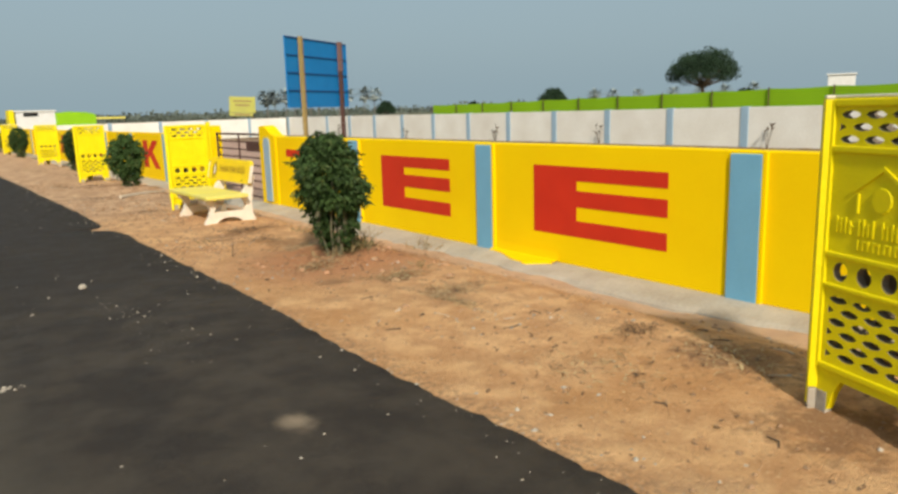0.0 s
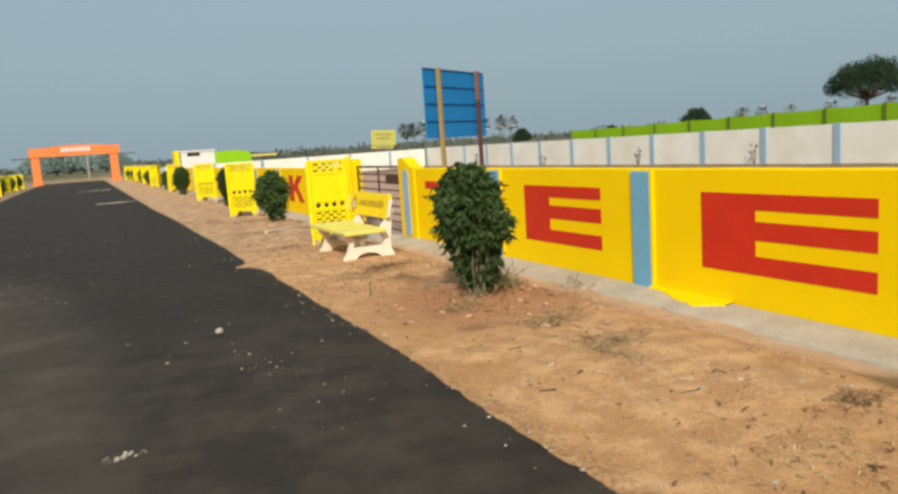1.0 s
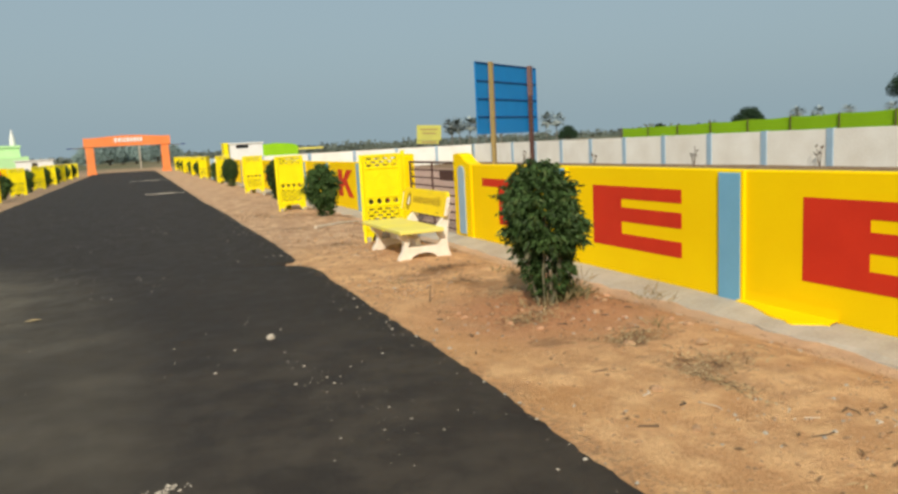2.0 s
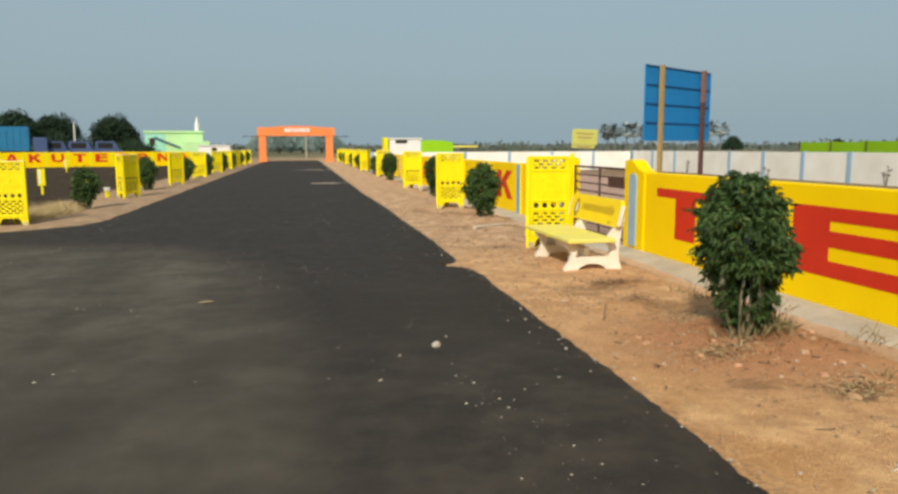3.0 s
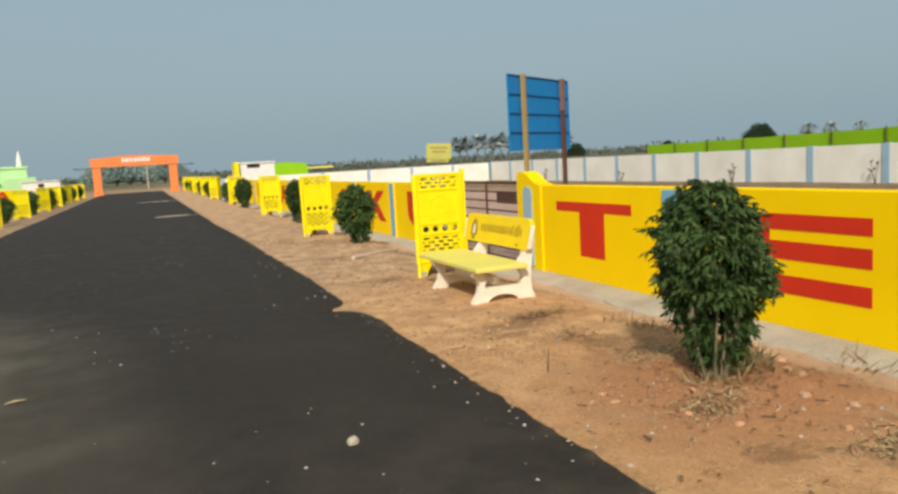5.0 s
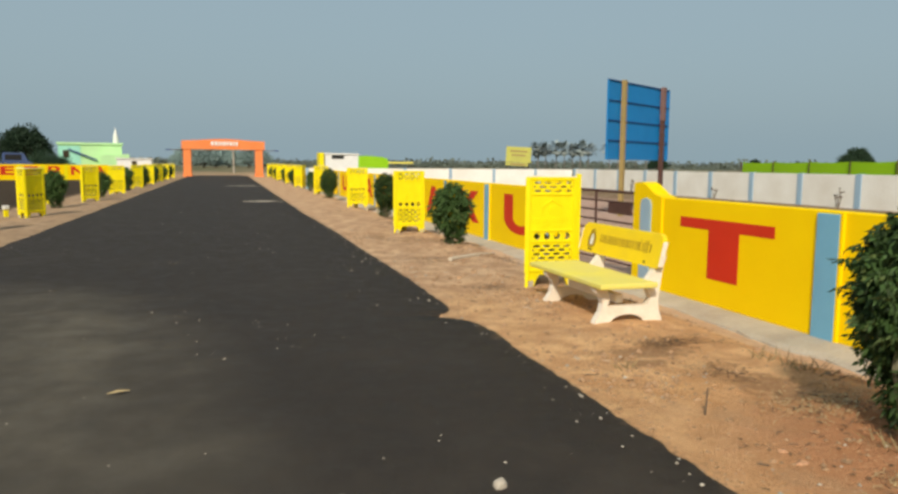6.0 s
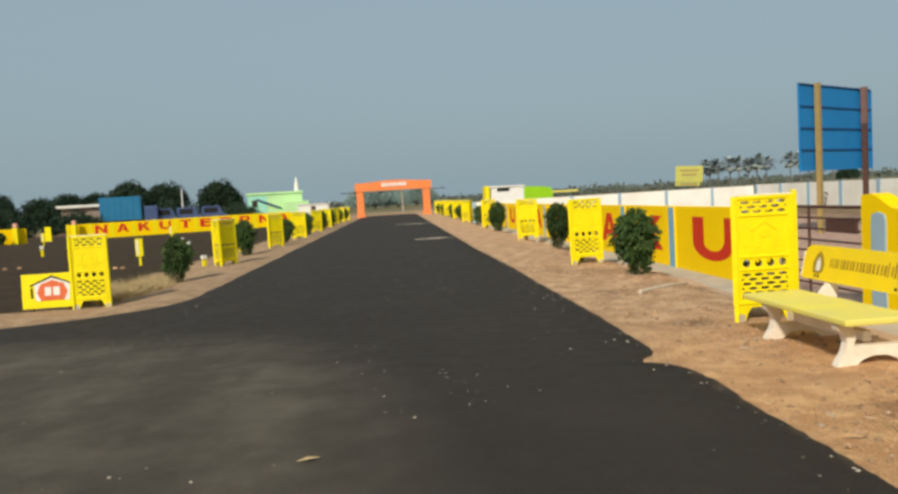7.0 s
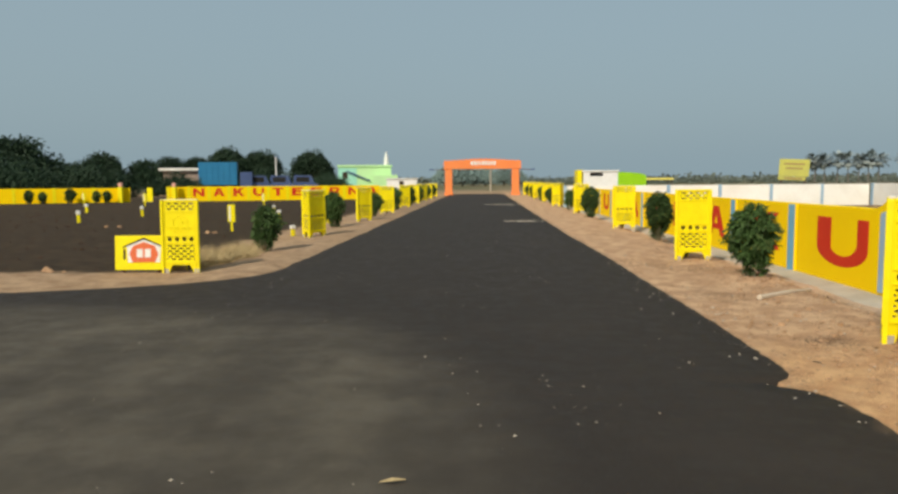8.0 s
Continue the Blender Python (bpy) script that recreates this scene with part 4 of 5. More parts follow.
hedge = crown_tree("thorn_scrub", 23, 3.6, 9.0, 0.10, 46, 110, "dark tangled thorn scrub beyond the field wall", 0.0, 0.42)
hedge.matrix_basis = pose(-48, 96, -0.2)
for x, y, a, s in ((-56, 92, 50, 1.1), (-63, 88, 100, 1.2), (-70, 84, 10, 1.25), (-40.5, 101, 80, 0.8), (-52, 100, 200, 1.1), (-60, 97, 120, 1.3), (-33.5, 118, 20, 0.95), (-26, 128, 40, 0.8), (-44, 122, 60, 1.0), (-78, 80, 60, 1.3)):
    c = copy_thing(hedge, pose(x, y, -0.2, 0, 0, a))
    c.scale = (s, s, s)
grove = crown_tree("pale_tree", 17, 7.2, 9.0, 0.15, 60, 90, "grey-green tree seen through the arch, leaves paled for haze", 0.05, 0.6, M_HAZELEAF)
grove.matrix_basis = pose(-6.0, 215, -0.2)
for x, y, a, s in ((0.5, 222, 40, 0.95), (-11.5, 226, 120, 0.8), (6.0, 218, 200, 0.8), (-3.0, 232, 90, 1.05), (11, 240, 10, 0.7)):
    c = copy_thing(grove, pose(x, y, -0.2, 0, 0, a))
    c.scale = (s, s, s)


def palm(seed, height):
    r = random.Random(seed)
    root = thing("palm_tree", "slim toddy palm with a round head greyed for haze", "tree", "distant palms")
    part("trunk", tube((0, 0, -0.3), (r.uniform(-0.3, 0.3), 0, height), 0.15, 0.10, 8), M_PALMBARK, root)
    verts, faces = [], []
    for k in range(60):
        d = unit(r)
        d.z = d.z * 0.85 + 0.12
        d.normalize()
        L = r.uniform(2.3, 3.2)
        c = Vector((0, 0, height + 0.1))
        for j in range(9):
            sw = (j - 4) / 4 * 0.45
            side = d.cross(Vector((0, 0, 1)))
            way = (d + side * sw).normalized()
            leaf_quads(verts, faces, c + d * L * 0.45, way, Vector((0, 0, 1)), L * 0.62, 0.34)
        leaf_quads(verts, faces, c, d, Vector((0, 0, 1)), L * 0.5, 0.08)
    ob = new("fronds", mesh_of("fronds", verts, faces, M_PALMLEAF))
    ob.parent = root
    tagged(ob, "stiff fan fronds")
    return root


palm_a = palm(1, 7.2)
palm_a.matrix_basis = pose(131.5, 224, 0)
for x, y, s in ((134.2, 222, 0.98), (104.0, 243, 1.0), (107.2, 243, 0.93), (109.5, 240, 1.0), (112.0, 238, 0.97), (114.5, 237, 0.9), (117.0, 236, 1.02), (120.0, 236, 0.95), (126.0, 232, 1.0), (128.4, 231, 1.0), (105.5, 246, 0.86),
                (166, 150, 0.62), (170, 147, 0.6), (185, 150, 0.62), (192, 142, 0.64), (199, 138, 0.62), (203, 132, 0.66), (212, 128, 0.7), (176, 160, 0.6)):
    c = copy_thing(palm_a, pose(x, y, 0, 0, 0, x * 77 % 360))
    c.scale = (s * 1.3, s * 1.3, s)


def far_woods():
    """The ragged belt of scrub and trees that closes the plain."""
    r = random.Random(21)
    verts, faces = [], []
    for k in range(1900):
        a = radians(r.uniform(-75, 100))
        d = r.uniform(300, 420)
        h = r.uniform(2.0, 3.6) * (1.4 if r.random() < 0.06 else 1)
        c = Vector((d * math.sin(a), d * math.cos(a), -0.3))
        for _ in range(34):
            q = unit(r)
            p = c + Vector((q.x * h * 2.2, q.y * h * 2.2, abs(q.z) * h * 0.9))
            leaf_quads(verts, faces, p, (q + unit(r)).normalized(), unit(r), h * 0.34, h * 0.34)
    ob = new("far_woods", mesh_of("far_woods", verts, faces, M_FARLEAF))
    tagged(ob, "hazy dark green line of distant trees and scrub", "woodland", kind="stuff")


far_woods()

# dry grass on the far verge and tufts in the tilled field
def straw(name, spots, label, blades, h, mat):
    r = random.Random(31)
    verts, faces = [], []
    for x, y, rad in spots:
        for _ in range(int(blades * rad)):
            a, q = r.uniform(0, math.tau), rad * math.sqrt(r.random())
            p = Vector((x + q * math.cos(a), y + q * math.sin(a), -0.04 if x > 0 else -0.11))
            way = Vector((r.uniform(-1.4, 1.4), r.uniform(-1.4, 1.4), 1)).normalized()
            leaf_quads(verts, faces, p, way, unit(r), h * r.uniform(0.4, 1.2), 0.012)
    ob = new(name, mesh_of(name, verts, faces, mat))
    tagged(ob, label, "grass", kind="stuff")


straw("dry_grass", [(-6.5, 22.0, 0.7), (-6.2, 23.0, 0.55), (-6.5, 21.1, 0.45), (-7.1, 22.8, 0.5), (-6.3, 24.0, 0.35)], "pale dry grass clumps on the earth verge", 1900, 0.42, M_STRAW)
straw("green_weeds", [(4.46, 7.86, 0.17), (4.34, 7.70, 0.12)], "low olive weeds at the foot of the shrub", 1100, 0.22, M_OLIVE)
straw("verge_weeds", [(4.9, 8.6, 0.25), (5.1, 7.3, 0.2), (3.2, 9.6, 0.06), (4.5, 9.6, 0.1), (4.4, 6.3, 0.1), (4.6, 9.2, 0.2), (4.25, 7.62, 0.3), (3.95, 7.6, 0.25)], "small withered weeds on the earth verge", 170, 0.2, M_WEED)


# ---- billboard seen from behind ----
def billboard():
    a, b = Vector((12.85, 27.84, 0)), Vector((17.14, 30.63, 0))
    way = (b - a).normalized()
    nrm = Vector((way.y, -way.x, 0))
    L = (b - a).length
    root = thing("billboard", "blue sheet-steel billboard seen from its ribbed back on two posts", "billboard")
    at = lambda u, d, z: a + way * u + nrm * d + Vector((0, 0, z))
    def slab(u0, u1, d0, d1, z0, z1):
        bm = box(u0, u1, d0, d1, z0, z1, 0.006)
        for v in bm.verts:
            v.co = at(*v.co)
        bmesh.ops.recalc_face_normals(bm, faces=bm.faces)
        return bm
    for k in range(4):
        z = 1.88 + k * 0.703
        part("sheet", slab(0, L, -0.01, 0.01, z, z + 0.70), M_BBLUE, root)
        part("rib", slab(0.02, L - 0.02, 0.012, 0.05, z + 0.66, z + 0.70), M_BRIB, root, "dark angle-iron rib")
    for u in (0.0, L - 0.05):
        part("edge_rib", slab(u, u + 0.05, 0.012, 0.05, 1.88, 4.64), M_BBLUE, root)
    for u, mat, lab in ((0.95, M_POSTTAN, "ochre painted post"), (4.25, M_RUST, "dark rusty post with a brown upper length")):
        post = part("post", slab(u, u + 0.17, 0.055, 0.20, -0.2, 4.72), mat, root, lab)
        if mat is M_RUST:
            part("upper_length", slab(u - 0.012, u + 0.182, 0.052, 0.215, 3.45, 4.73), M_POSTBROWN, post, "dusty brown upper length")
    return root


billboard()

# ---- far white boundary wall with blue pilasters ----
white_wall = thing("wall_far", "whitewashed boundary wall with pale blue pilasters", "wall", kind="structure")


def white_bay(x0, y0, x1, y1, top):
    a, b = Vector((x0, y0, 0)), Vector((x1, y1, 0))
    way = (b - a).normalized()
    nrm = Vector((way.y, -way.x, 0))
    bm = box(0.16, (b - a).length - 0.16, -0.08, 0.08, -0.35, top, 0.01)
    for v in bm.verts:
        v.co = a + way * v.co.x + nrm * v.co.y + Vector((0, 0, v.co.z))
    bmesh.ops.recalc_face_normals(bm, faces=bm.faces)
    part("wall_panel", bm, M_WHITEWALL, white_wall)
    bm = box(-0.158, 0.158, -0.12, 0.12, -0.35, top + 0.02, 0.01)
    for v in bm.verts:
        v.co = a + way * v.co.x + nrm * v.co.y + Vector((0, 0, v.co.z))
    bmesh.ops.recalc_face_normals(bm, faces=bm.faces)
    part("pilaster", bm, M_PALEBLUE, white_wall, "pale blue pilaster")


CX, CY = 27.0, 58.6
for k in range(25):
    white_bay(CX, CY - 3.51 * k, CX, CY - 3.51 * (k + 1), 1.34 + 0.06 * smooth01(k, 4, 16))
for k in range(6):
    white_bay(CX - 3.6 * (k + 1), CY - 0.3 * (k + 1) + 0.3, CX - 3.6 * k - (0.17 if k == 0 else 0), CY - 0.3 * k, 1.30)
# dark weed stems against the white wall
rw = random.Random(5)
for k in range(5):
    y = 49 - k * 8.4 + rw.uniform(-1, 1)
    w = thing("weed", "dark dry weed in front of the white wall", "weed", "weeds by the wall", m=pose(26.6, y, -0.15))
    bm = bmesh.new()
    for j in range(5):
        a = rw.uniform(0, math.tau)
        tip = Vector((0.12 * math.cos(a), 0.18 * math.sin(a), rw.uniform(0.4, 0.85)))
        add_tube(bm, (0, 0, -0.1), tip, 0.015, 0.006, 5)
        for _ in range(2):
            add_tube(bm, tip, tip + Vector((rw.uniform(-.1, .1), rw.uniform(-.15, .15), rw.uniform(0, .14))), 0.04, 0.01, 5)
    part("stalk", bm, M_BARK, w)

# ---- green net fence behind it ----
fence = thing("net_fence", "bright green shade-net fence on dark posts", "fence")
FENCE_Y = [46.0 - 3.0 * k for k in range(29)]
for a, b in zip(FENCE_Y, FENCE_Y[1:]):
    top = lambda y: 1.95 + 0.22 * smooth01(46 - y, 0, 34)
    bm = bmesh.new()
    cols = []
    for k in range(7):
        y = a + (b - a) * k / 6
        sag = 0.05 * math.sin(math.pi * k / 6)
        cols.append([bm.verts.new((33 + dx + 0.012 * math.sin(k * 1.3 + z), y, z)) for dx, z in ((0, -0.2), (0, 0.9), (0, top(y) - sag), (0.02, top(y) - sag), (0.02, -0.2))])
    for p, q in zip(cols, cols[1:]):
        for i in range(4):
            bm.faces.new((p[i], p[i + 1], q[i + 1], q[i]))
    bmesh.ops.recalc_face_normals(bm, faces=bm.faces)
    part("net", bm, M_NET, fence)
    part("post", tube((32.9, a, -0.3), (32.9, a, top(a) + 0.05), 0.035, 0.03, 7), M_RUST, fence, "dark post")


# ---- entrance arch over the road ----
def arch():
    root = thing("entrance_arch", "orange painted entrance arch spanning the road", "arch")
    for x in (-4.2, 3.6):
        p = part("pillar", box(x - 0.42, x + 0.42, 92.2, 93.0, -0.2, 3.05, 0.03), M_ORANGE, root)
        part("plinth", box(x - 0.50, x + 0.50, 92.1, 93.1, -0.2, 0.35, 0.03), M_ORANGE, p)
    n = 16
    pts = [(-4.75 + 9.0 * k / n + 0, 3.06) for k in range(n + 1)]
    top = [(4.25 - 9.0 * k / n, 4.02 + 0.22 * math.sin(math.pi * k / n) ** 2) for k in range(n + 1)]
    part("beam", plate(pts + top, [], 1.0, lambda u, v, d: (u, 92.1 + d, v)), M_ORANGE, root)
    r = random.Random(2)
    x = -1.6
    while x < 1.1:
        w = r.uniform(0.16, 0.3)
        part("lettering_bar", box(x, x + w, 92.06, 92.09, 3.50, 3.95, 0.004), M_WHITE, root, "white painted bar")
        x += w + 0.09
    for s in (-1, 1):
        part("lamp_arm", tube((s * 4.1 - 0.3, 92.5, 3.0), (s * 5.9 - 0.3, 92.5, 2.95), 0.05, 0.04, 6), M_RUST, root, "dark bracket arm")
        part("lamp_head", box(s * 5.9 - 0.55, s * 5.9 - 0.05, 92.4, 92.6, 2.92, 3.05, 0.02), M_SLATE, root)
    return root


arch()
pole = thing("utility_pole", "pale concrete utility pole beyond the arch", "pole", m=pose(1.1, 128, -0.2))
part("shaft", tube((0, 0, 0), (0, 0, 5.2), 0.14, 0.10, 8), M_PLASTER, pole)
part("cross_arm", box(-0.7, 0.7, -0.05, 0.05, 4.7, 4.82, 0.01), M_RUST, pole)


# ---- white and green site sheds ----
def site_office():
    root = thing("site_office", "small white site cabin with a dark window strip behind the wall", "building", m=pose(8.15, 60, -0.15))
    part("wall", box(-1.2, 1.25, -1.0, 1.0, 0, 2.42, 0.02), M_WHITE, root)
    part("roof", box(-1.28, 1.33, -1.08, 1.08, 2.422, 2.52, 0.02), M_WHITEWALL, root, "thin grey-white roof slab")
    part("window", box(-0.72, 0.18, -1.03, -1.002, 2.12, 2.36, 0.008), M_RUBBER, root, "dark strip window")
    part("corner_panel", box(-1.62, -1.29, -1.05, 0.6, 0.0, 2.56, 0.02), M_YPANEL, root, "yellow corner panel")


def tarp_shed():
    root = thing("tarpaulin_shed", "rounded shed covered in lime green tarpaulin", "shed", m=pose(17.6, 102, -0.15))
    n = 12
    pts = [(-2.7, 0), (2.7, 0), (2.7, 2.15)] + [(2.7 * math.cos(a), 2.15 + 0.6 * math.sin(a) ** 0.7) for a in [math.pi * k / n for k in range(1, n)]] + [(-2.7, 2.15)]
    part("cover", plate(pts, [], 5.0, lambda u, v, d: (u, -2.5 + d, v)), M_LIME, root)
    part("ridge_pole", tube((0, -2.6, 2.77), (0, 2.6, 2.77), 0.05, None, 6), M_LIME, root)


site_office()
tarp_shed()
for x, y, w in ((22.0, 103.5, 4.8),):
    c = thing("low_awning", "low pale yellow corrugated awning", "awning", m=pose(x, y, -0.15))
    part("roof", box(-w / 2, w / 2, -1.2, 1.2, 1.76, 2.02, 0.08), M_YSEAT, c)
    for sx in (-1, 1):
        for sy in (-1, 1):
            part("post", tube((sx * (w / 2 - 0.2), sy * 1.0, -0.1), (sx * (w / 2 - 0.2), sy * 1.0, 1.76), 0.05, None, 6), M_RUST, c)

hoard = thing("roadside_hoarding", "pale yellow printed hoarding on a steel frame, far off", "billboard", m=pose(51.0, 130.5, -0.2, 0, 3, -22))
hoard.scale = (0.76, 0.76, 0.72)
part("face", box(-3.0, 3.0, -0.06, 0.06, 3.1, 7.0, 0.02), M_SIGNYEL, hoard)
part("lower_face", box(-3.0, 2.4, -0.05, 0.05, 2.2, 3.0, 0.02), M_SIGNYEL, hoard)
for z, w in ((5.9, 4.2), (4.9, 3.4), (2.6, 3.6)):
    part("lettering_bar", box(-w / 2, w / 2, -0.085, -0.065, z - 0.22, z + 0.22, 0.005), M_POSTTAN, hoard, "ochre printed bar")
for x in (-2.4, 2.4):
    part("post", tube((x, 0.15, -0.2), (x, 0.15, 7.0), 0.12, None, 7), M_RUST, hoard)

# ---- far side of the road: sign, marker stones ----
sign = thing("logo_sign", "low yellow plot sign with a house emblem standing on earth", "sign", m=pose(-7.12, 20.25, -0.07, -4, 0, 3))
part("board", box(-0.5, 0.5, -0.03, 0.03, 0.05, 0.74, 0.008), M_YPANEL, sign)
for x in (-0.35, 0.35):
    part("stake", box(x - 0.03, x + 0.03, 0.031, 0.07, -0.15, 0.6, 0.004), M_RUST, sign)


def flat(name, pts, d0, d1, mat, label):
    part(name, plate(pts, [], d1 - d0, lambda u, v, d: (u, -d0 - d, v)), mat, sign, label)


flat("emblem_ground", [(-0.24, 0.20), (0.40, 0.20), (0.42, 0.52), (0.08, 0.68), (-0.26, 0.52)], 0.032, 0.034, M_WHITE, "white gable ground")
flat("emblem", [(-0.14, 0.20), (0.30, 0.20), (0.37, 0.37), (0.30, 0.53), (0.08, 0.61), (-0.14, 0.53), (-0.21, 0.37)], 0.036, 0.038, M_LOGO, "orange-red hexagon")
flat("roof_stroke", [(-0.34, 0.52), (0.08, 0.70), (0.47, 0.53), (0.47, 0.50), (0.08, 0.66), (-0.34, 0.49)], 0.036, 0.039, M_DARK, "dark roof stroke")
flat("emblem_mark", [(-0.06, 0.30), (0.06, 0.30), (0.06, 0.47), (-0.06, 0.47)], 0.040, 0.042, M_WHITE, "white block")
flat("emblem_mark", [(0.10, 0.30), (0.22, 0.30), (0.22, 0.47), (0.10, 0.47)], 0.040, 0.042, M_WHITE, "white block")
flat("side_stroke", [(-0.33, 0.26), (-0.29, 0.26), (-0.29, 0.46), (-0.33, 0.46)], 0.036, 0.039, M_DARK, "dark upright stroke")

for x, y, h, w in ((-6.6, 30.2, 0.42, 0.12), (-6.9, 37.4, 0.42, 0.12), (-18.7, 38.7, 0.62, 0.14), (-18.6, 44.8, 0.62, 0.14), (-10.2, 41.5, 0.5, 0.13), (-12.6, 49.0, 0.5, 0.13), (-24.5, 50, 0.6, 0.14), (-9.5, 52.0, 0.5, 0.13)):
    s = thing("plot_stone", "small yellow and white plot marker stone in tilled soil", "marker", "plot stones", m=pose(x, y, -0.15, 2, -2, x * 31 % 40))
    part("shaft", box(-w / 2, w / 2, -w / 2, w / 2, 0, h * 0.72, 0.012), M_YPANEL, s)
    part("cap", box(-w / 2 - 0.02, w / 2 + 0.02, -w / 2 - 0.02, w / 2 + 0.02, h * 0.722, h, 0.012), M_WHITE, s, "white painted top")
for x, y in ((-9.5, 32.6), (-16.5, 60.0), (-33.5, 66.0), (-26.0, 61.0)):
    s = thing("plot_sign", "slim yellow plot sign on a short post", "sign", "plot signs", m=pose(x, y, -0.15, 0, 0, 10))
    part("post", box(-0.04, 0.04, -0.03, 0.03, 0, 0.4, 0.005), M_YPANEL, s)
    part("board", box(-0.13, 0.13, -0.05, 0.05, 0.401, 1.05, 0.01), M_YPANEL, s)
    part("board_strip", box(-0.09, -0.03, -0.054, -0.051, 0.45, 1.0, 0.001), M_WHITE, s)

board = thing("field_board", "plain yellow board standing at the field entrance", "board", m=pose(-31.0, 72.8, -0.15, 0, 0, -18))
part("panel", box(-0.32, 0.32, -0.03, 0.03, 0.12, 1.4, 0.02), M_YPANEL, board)
for x in (-0.22, 0.22):
    part("foot", box(x - 0.06, x + 0.06, -0.06, 0.06, -0.1, 0.119, 0.01), M_PLASTER, board)

# ---- far yellow wall across the field, with red shapes ----
far_wall = thing("wall_west", "far yellow boundary wall with small red painted shapes", "wall", kind="structure")


def far_run(ax, ay, bx, by, n, top, gaps=(), marks=True):
    a, b = Vector((ax, ay, 0)), Vector((bx, by, 0))
    way = (b - a).normalized()
    nrm = Vector((way.y, -way.x, 0))
    step = (b - a).length / n
    def put(u0, u1, d0, d1, z0, z1, name, mat, label=""):
        bm = box(u0, u1, d0, d1, z0, z1, 0.01)
        for v in bm.verts:
            v.co = a + way * v.co.x + nrm * v.co.y + Vector((0, 0, v.co.z))
        bmesh.ops.recalc_face_normals(bm, faces=bm.faces)
        part(name, bm, mat, far_wall, label)
    for k in range(n):
        if k in gaps:
            continue
        put(k * step + 0.14, (k + 1) * step - 0.14, -0.08, 0.08, -0.2, top, "wall_panel", M_YWALL)
        put(k * step - 0.138, k * step + 0.138, -0.1, 0.1, -0.2, top + 0.03, "pilaster", M_YPANEL)
        if marks and k:
            shape, hole = FAR_MARKS[(k - 1) % len(FAR_MARKS)]
            m, w = k * step + step / 2, 0.52
            f = lambda u, v, d: a + way * (m - w + 2 * w * u) + nrm * (0.083 + d) + Vector((0, 0, top * (0.28 + 0.6 * v)))
            part("painted_mark", plate(shape, hole, 0.006, f), M_RED, far_wall, "red painted capital shape")


FAR_MARKS = [(N_SHAPE, []), (A_SHAPE, [A_HOLE]), (K_SHAPE, []), (u_shape(), []), (T_SHAPE, []), (E_SHAPE, []), (E_SHAPE, []), (R_SHAPE, [R_HOLE])]
far_run(-30.0, 74.5, -10.5, 80.0, 11, 1.30)
far_run(-65.6, 60.0, -32.6, 72.6, 11, 1.25, gaps=(3,), marks=False)
for x, y, h in ((-29.2, 74.0, 1.5), (-33.3, 71.9, 1.55)):
    p = thing("gate_post", "pink and yellow painted gate post", "post", "field gate posts", m=pose(x, y, -0.2))
    part("shaft", box(-0.2, 0.2, -0.2, 0.2, 0, h, 0.02), M_YPANEL, p)
    part("cap", box(-0.16, 0.16, -0.16, 0.16, h + 0.001, h + 0.38, 0.05), M_PINK, p)

# ---- beyond the field ----
truck = thing("box_truck", "blue box-bodied truck parked beyond the wall", "truck", m=pose(-37.8, 109.6, -0.1, 0, 0, 15))
part("cargo_box", box(-2.6, 2.6, -1.2, 1.2, 1.4, 4.6, 0.05), M_TRUCK, truck)
for k in range(7):
    x = -2.35 + k * 0.78
    part("rib", box(x - 0.05, x + 0.05, -1.25, -1.201, 1.5, 4.5, 0.01), M_TRUCK, truck)
part("cab", box(3.0, 4.7, -1.1, 1.1, 0.7, 3.2, 0.15), M_SLATE, truck, "blue-grey cab")
part("chassis", box(-2.9, 4.6, -0.5, 0.5, 0.7, 1.38, 0.03), M_RUBBER, truck)
for x in (-1.9, 3.8):
    for s in (-1, 1):
        part("wheel", tube((x, s * 0.85, 0.5), (x, s * 1.15, 0.5), 0.5, 0.5, 16), M_RUBBER, truck)
for x, y, a in ((-32.6, 111.5, 20), (-29.6, 113.0, 5), (-26.6, 114.5, 10)):
    v = thing("parked_van", "grey-blue parked van beyond the wall", "van", "parked vans", m=pose(x, y, -0.1, 0, 0, a))
    outline = [(-1.5, 0.4), (1.9, 0.4), (1.95, 1.1), (1.4, 1.3), (0.9, 2.15), (-1.4, 2.2), (-1.55, 1.9)]
    part("body", plate([(u, w * 1.25) for u, w in outline], [], 1.7, lambda u, w, d: (u, -0.85 + d, w)), M_SLATE, v)
    part("side_window", box(-1.2, 0.7, -0.87, -0.855, 1.75, 2.5, 0.01), M_RUBBER, v)
    for x2 in (-0.9, 1.2):
        for s in (-1, 1):
            part("wheel", tube((x2, s * 0.65, 0.42), (x2, s * 0.88, 0.42), 0.42, 0.42, 14), M_RUBBER, v)
shed = thing("field_shed", "low weathered shed with a pale sheet roof", "shed", m=pose(-43.0, 112, -0.2, 0, 0, 12))
part("wall", box(-3.2, 3.2, -2, 2, 0, 3.6, 0.02), M_SHED, shed)
part("roof", box(-3.7, 3.9, -2.6, 2.4, 3.602, 3.95, 0.03), M_WHITEWALL, shed, "pale sheet roof")
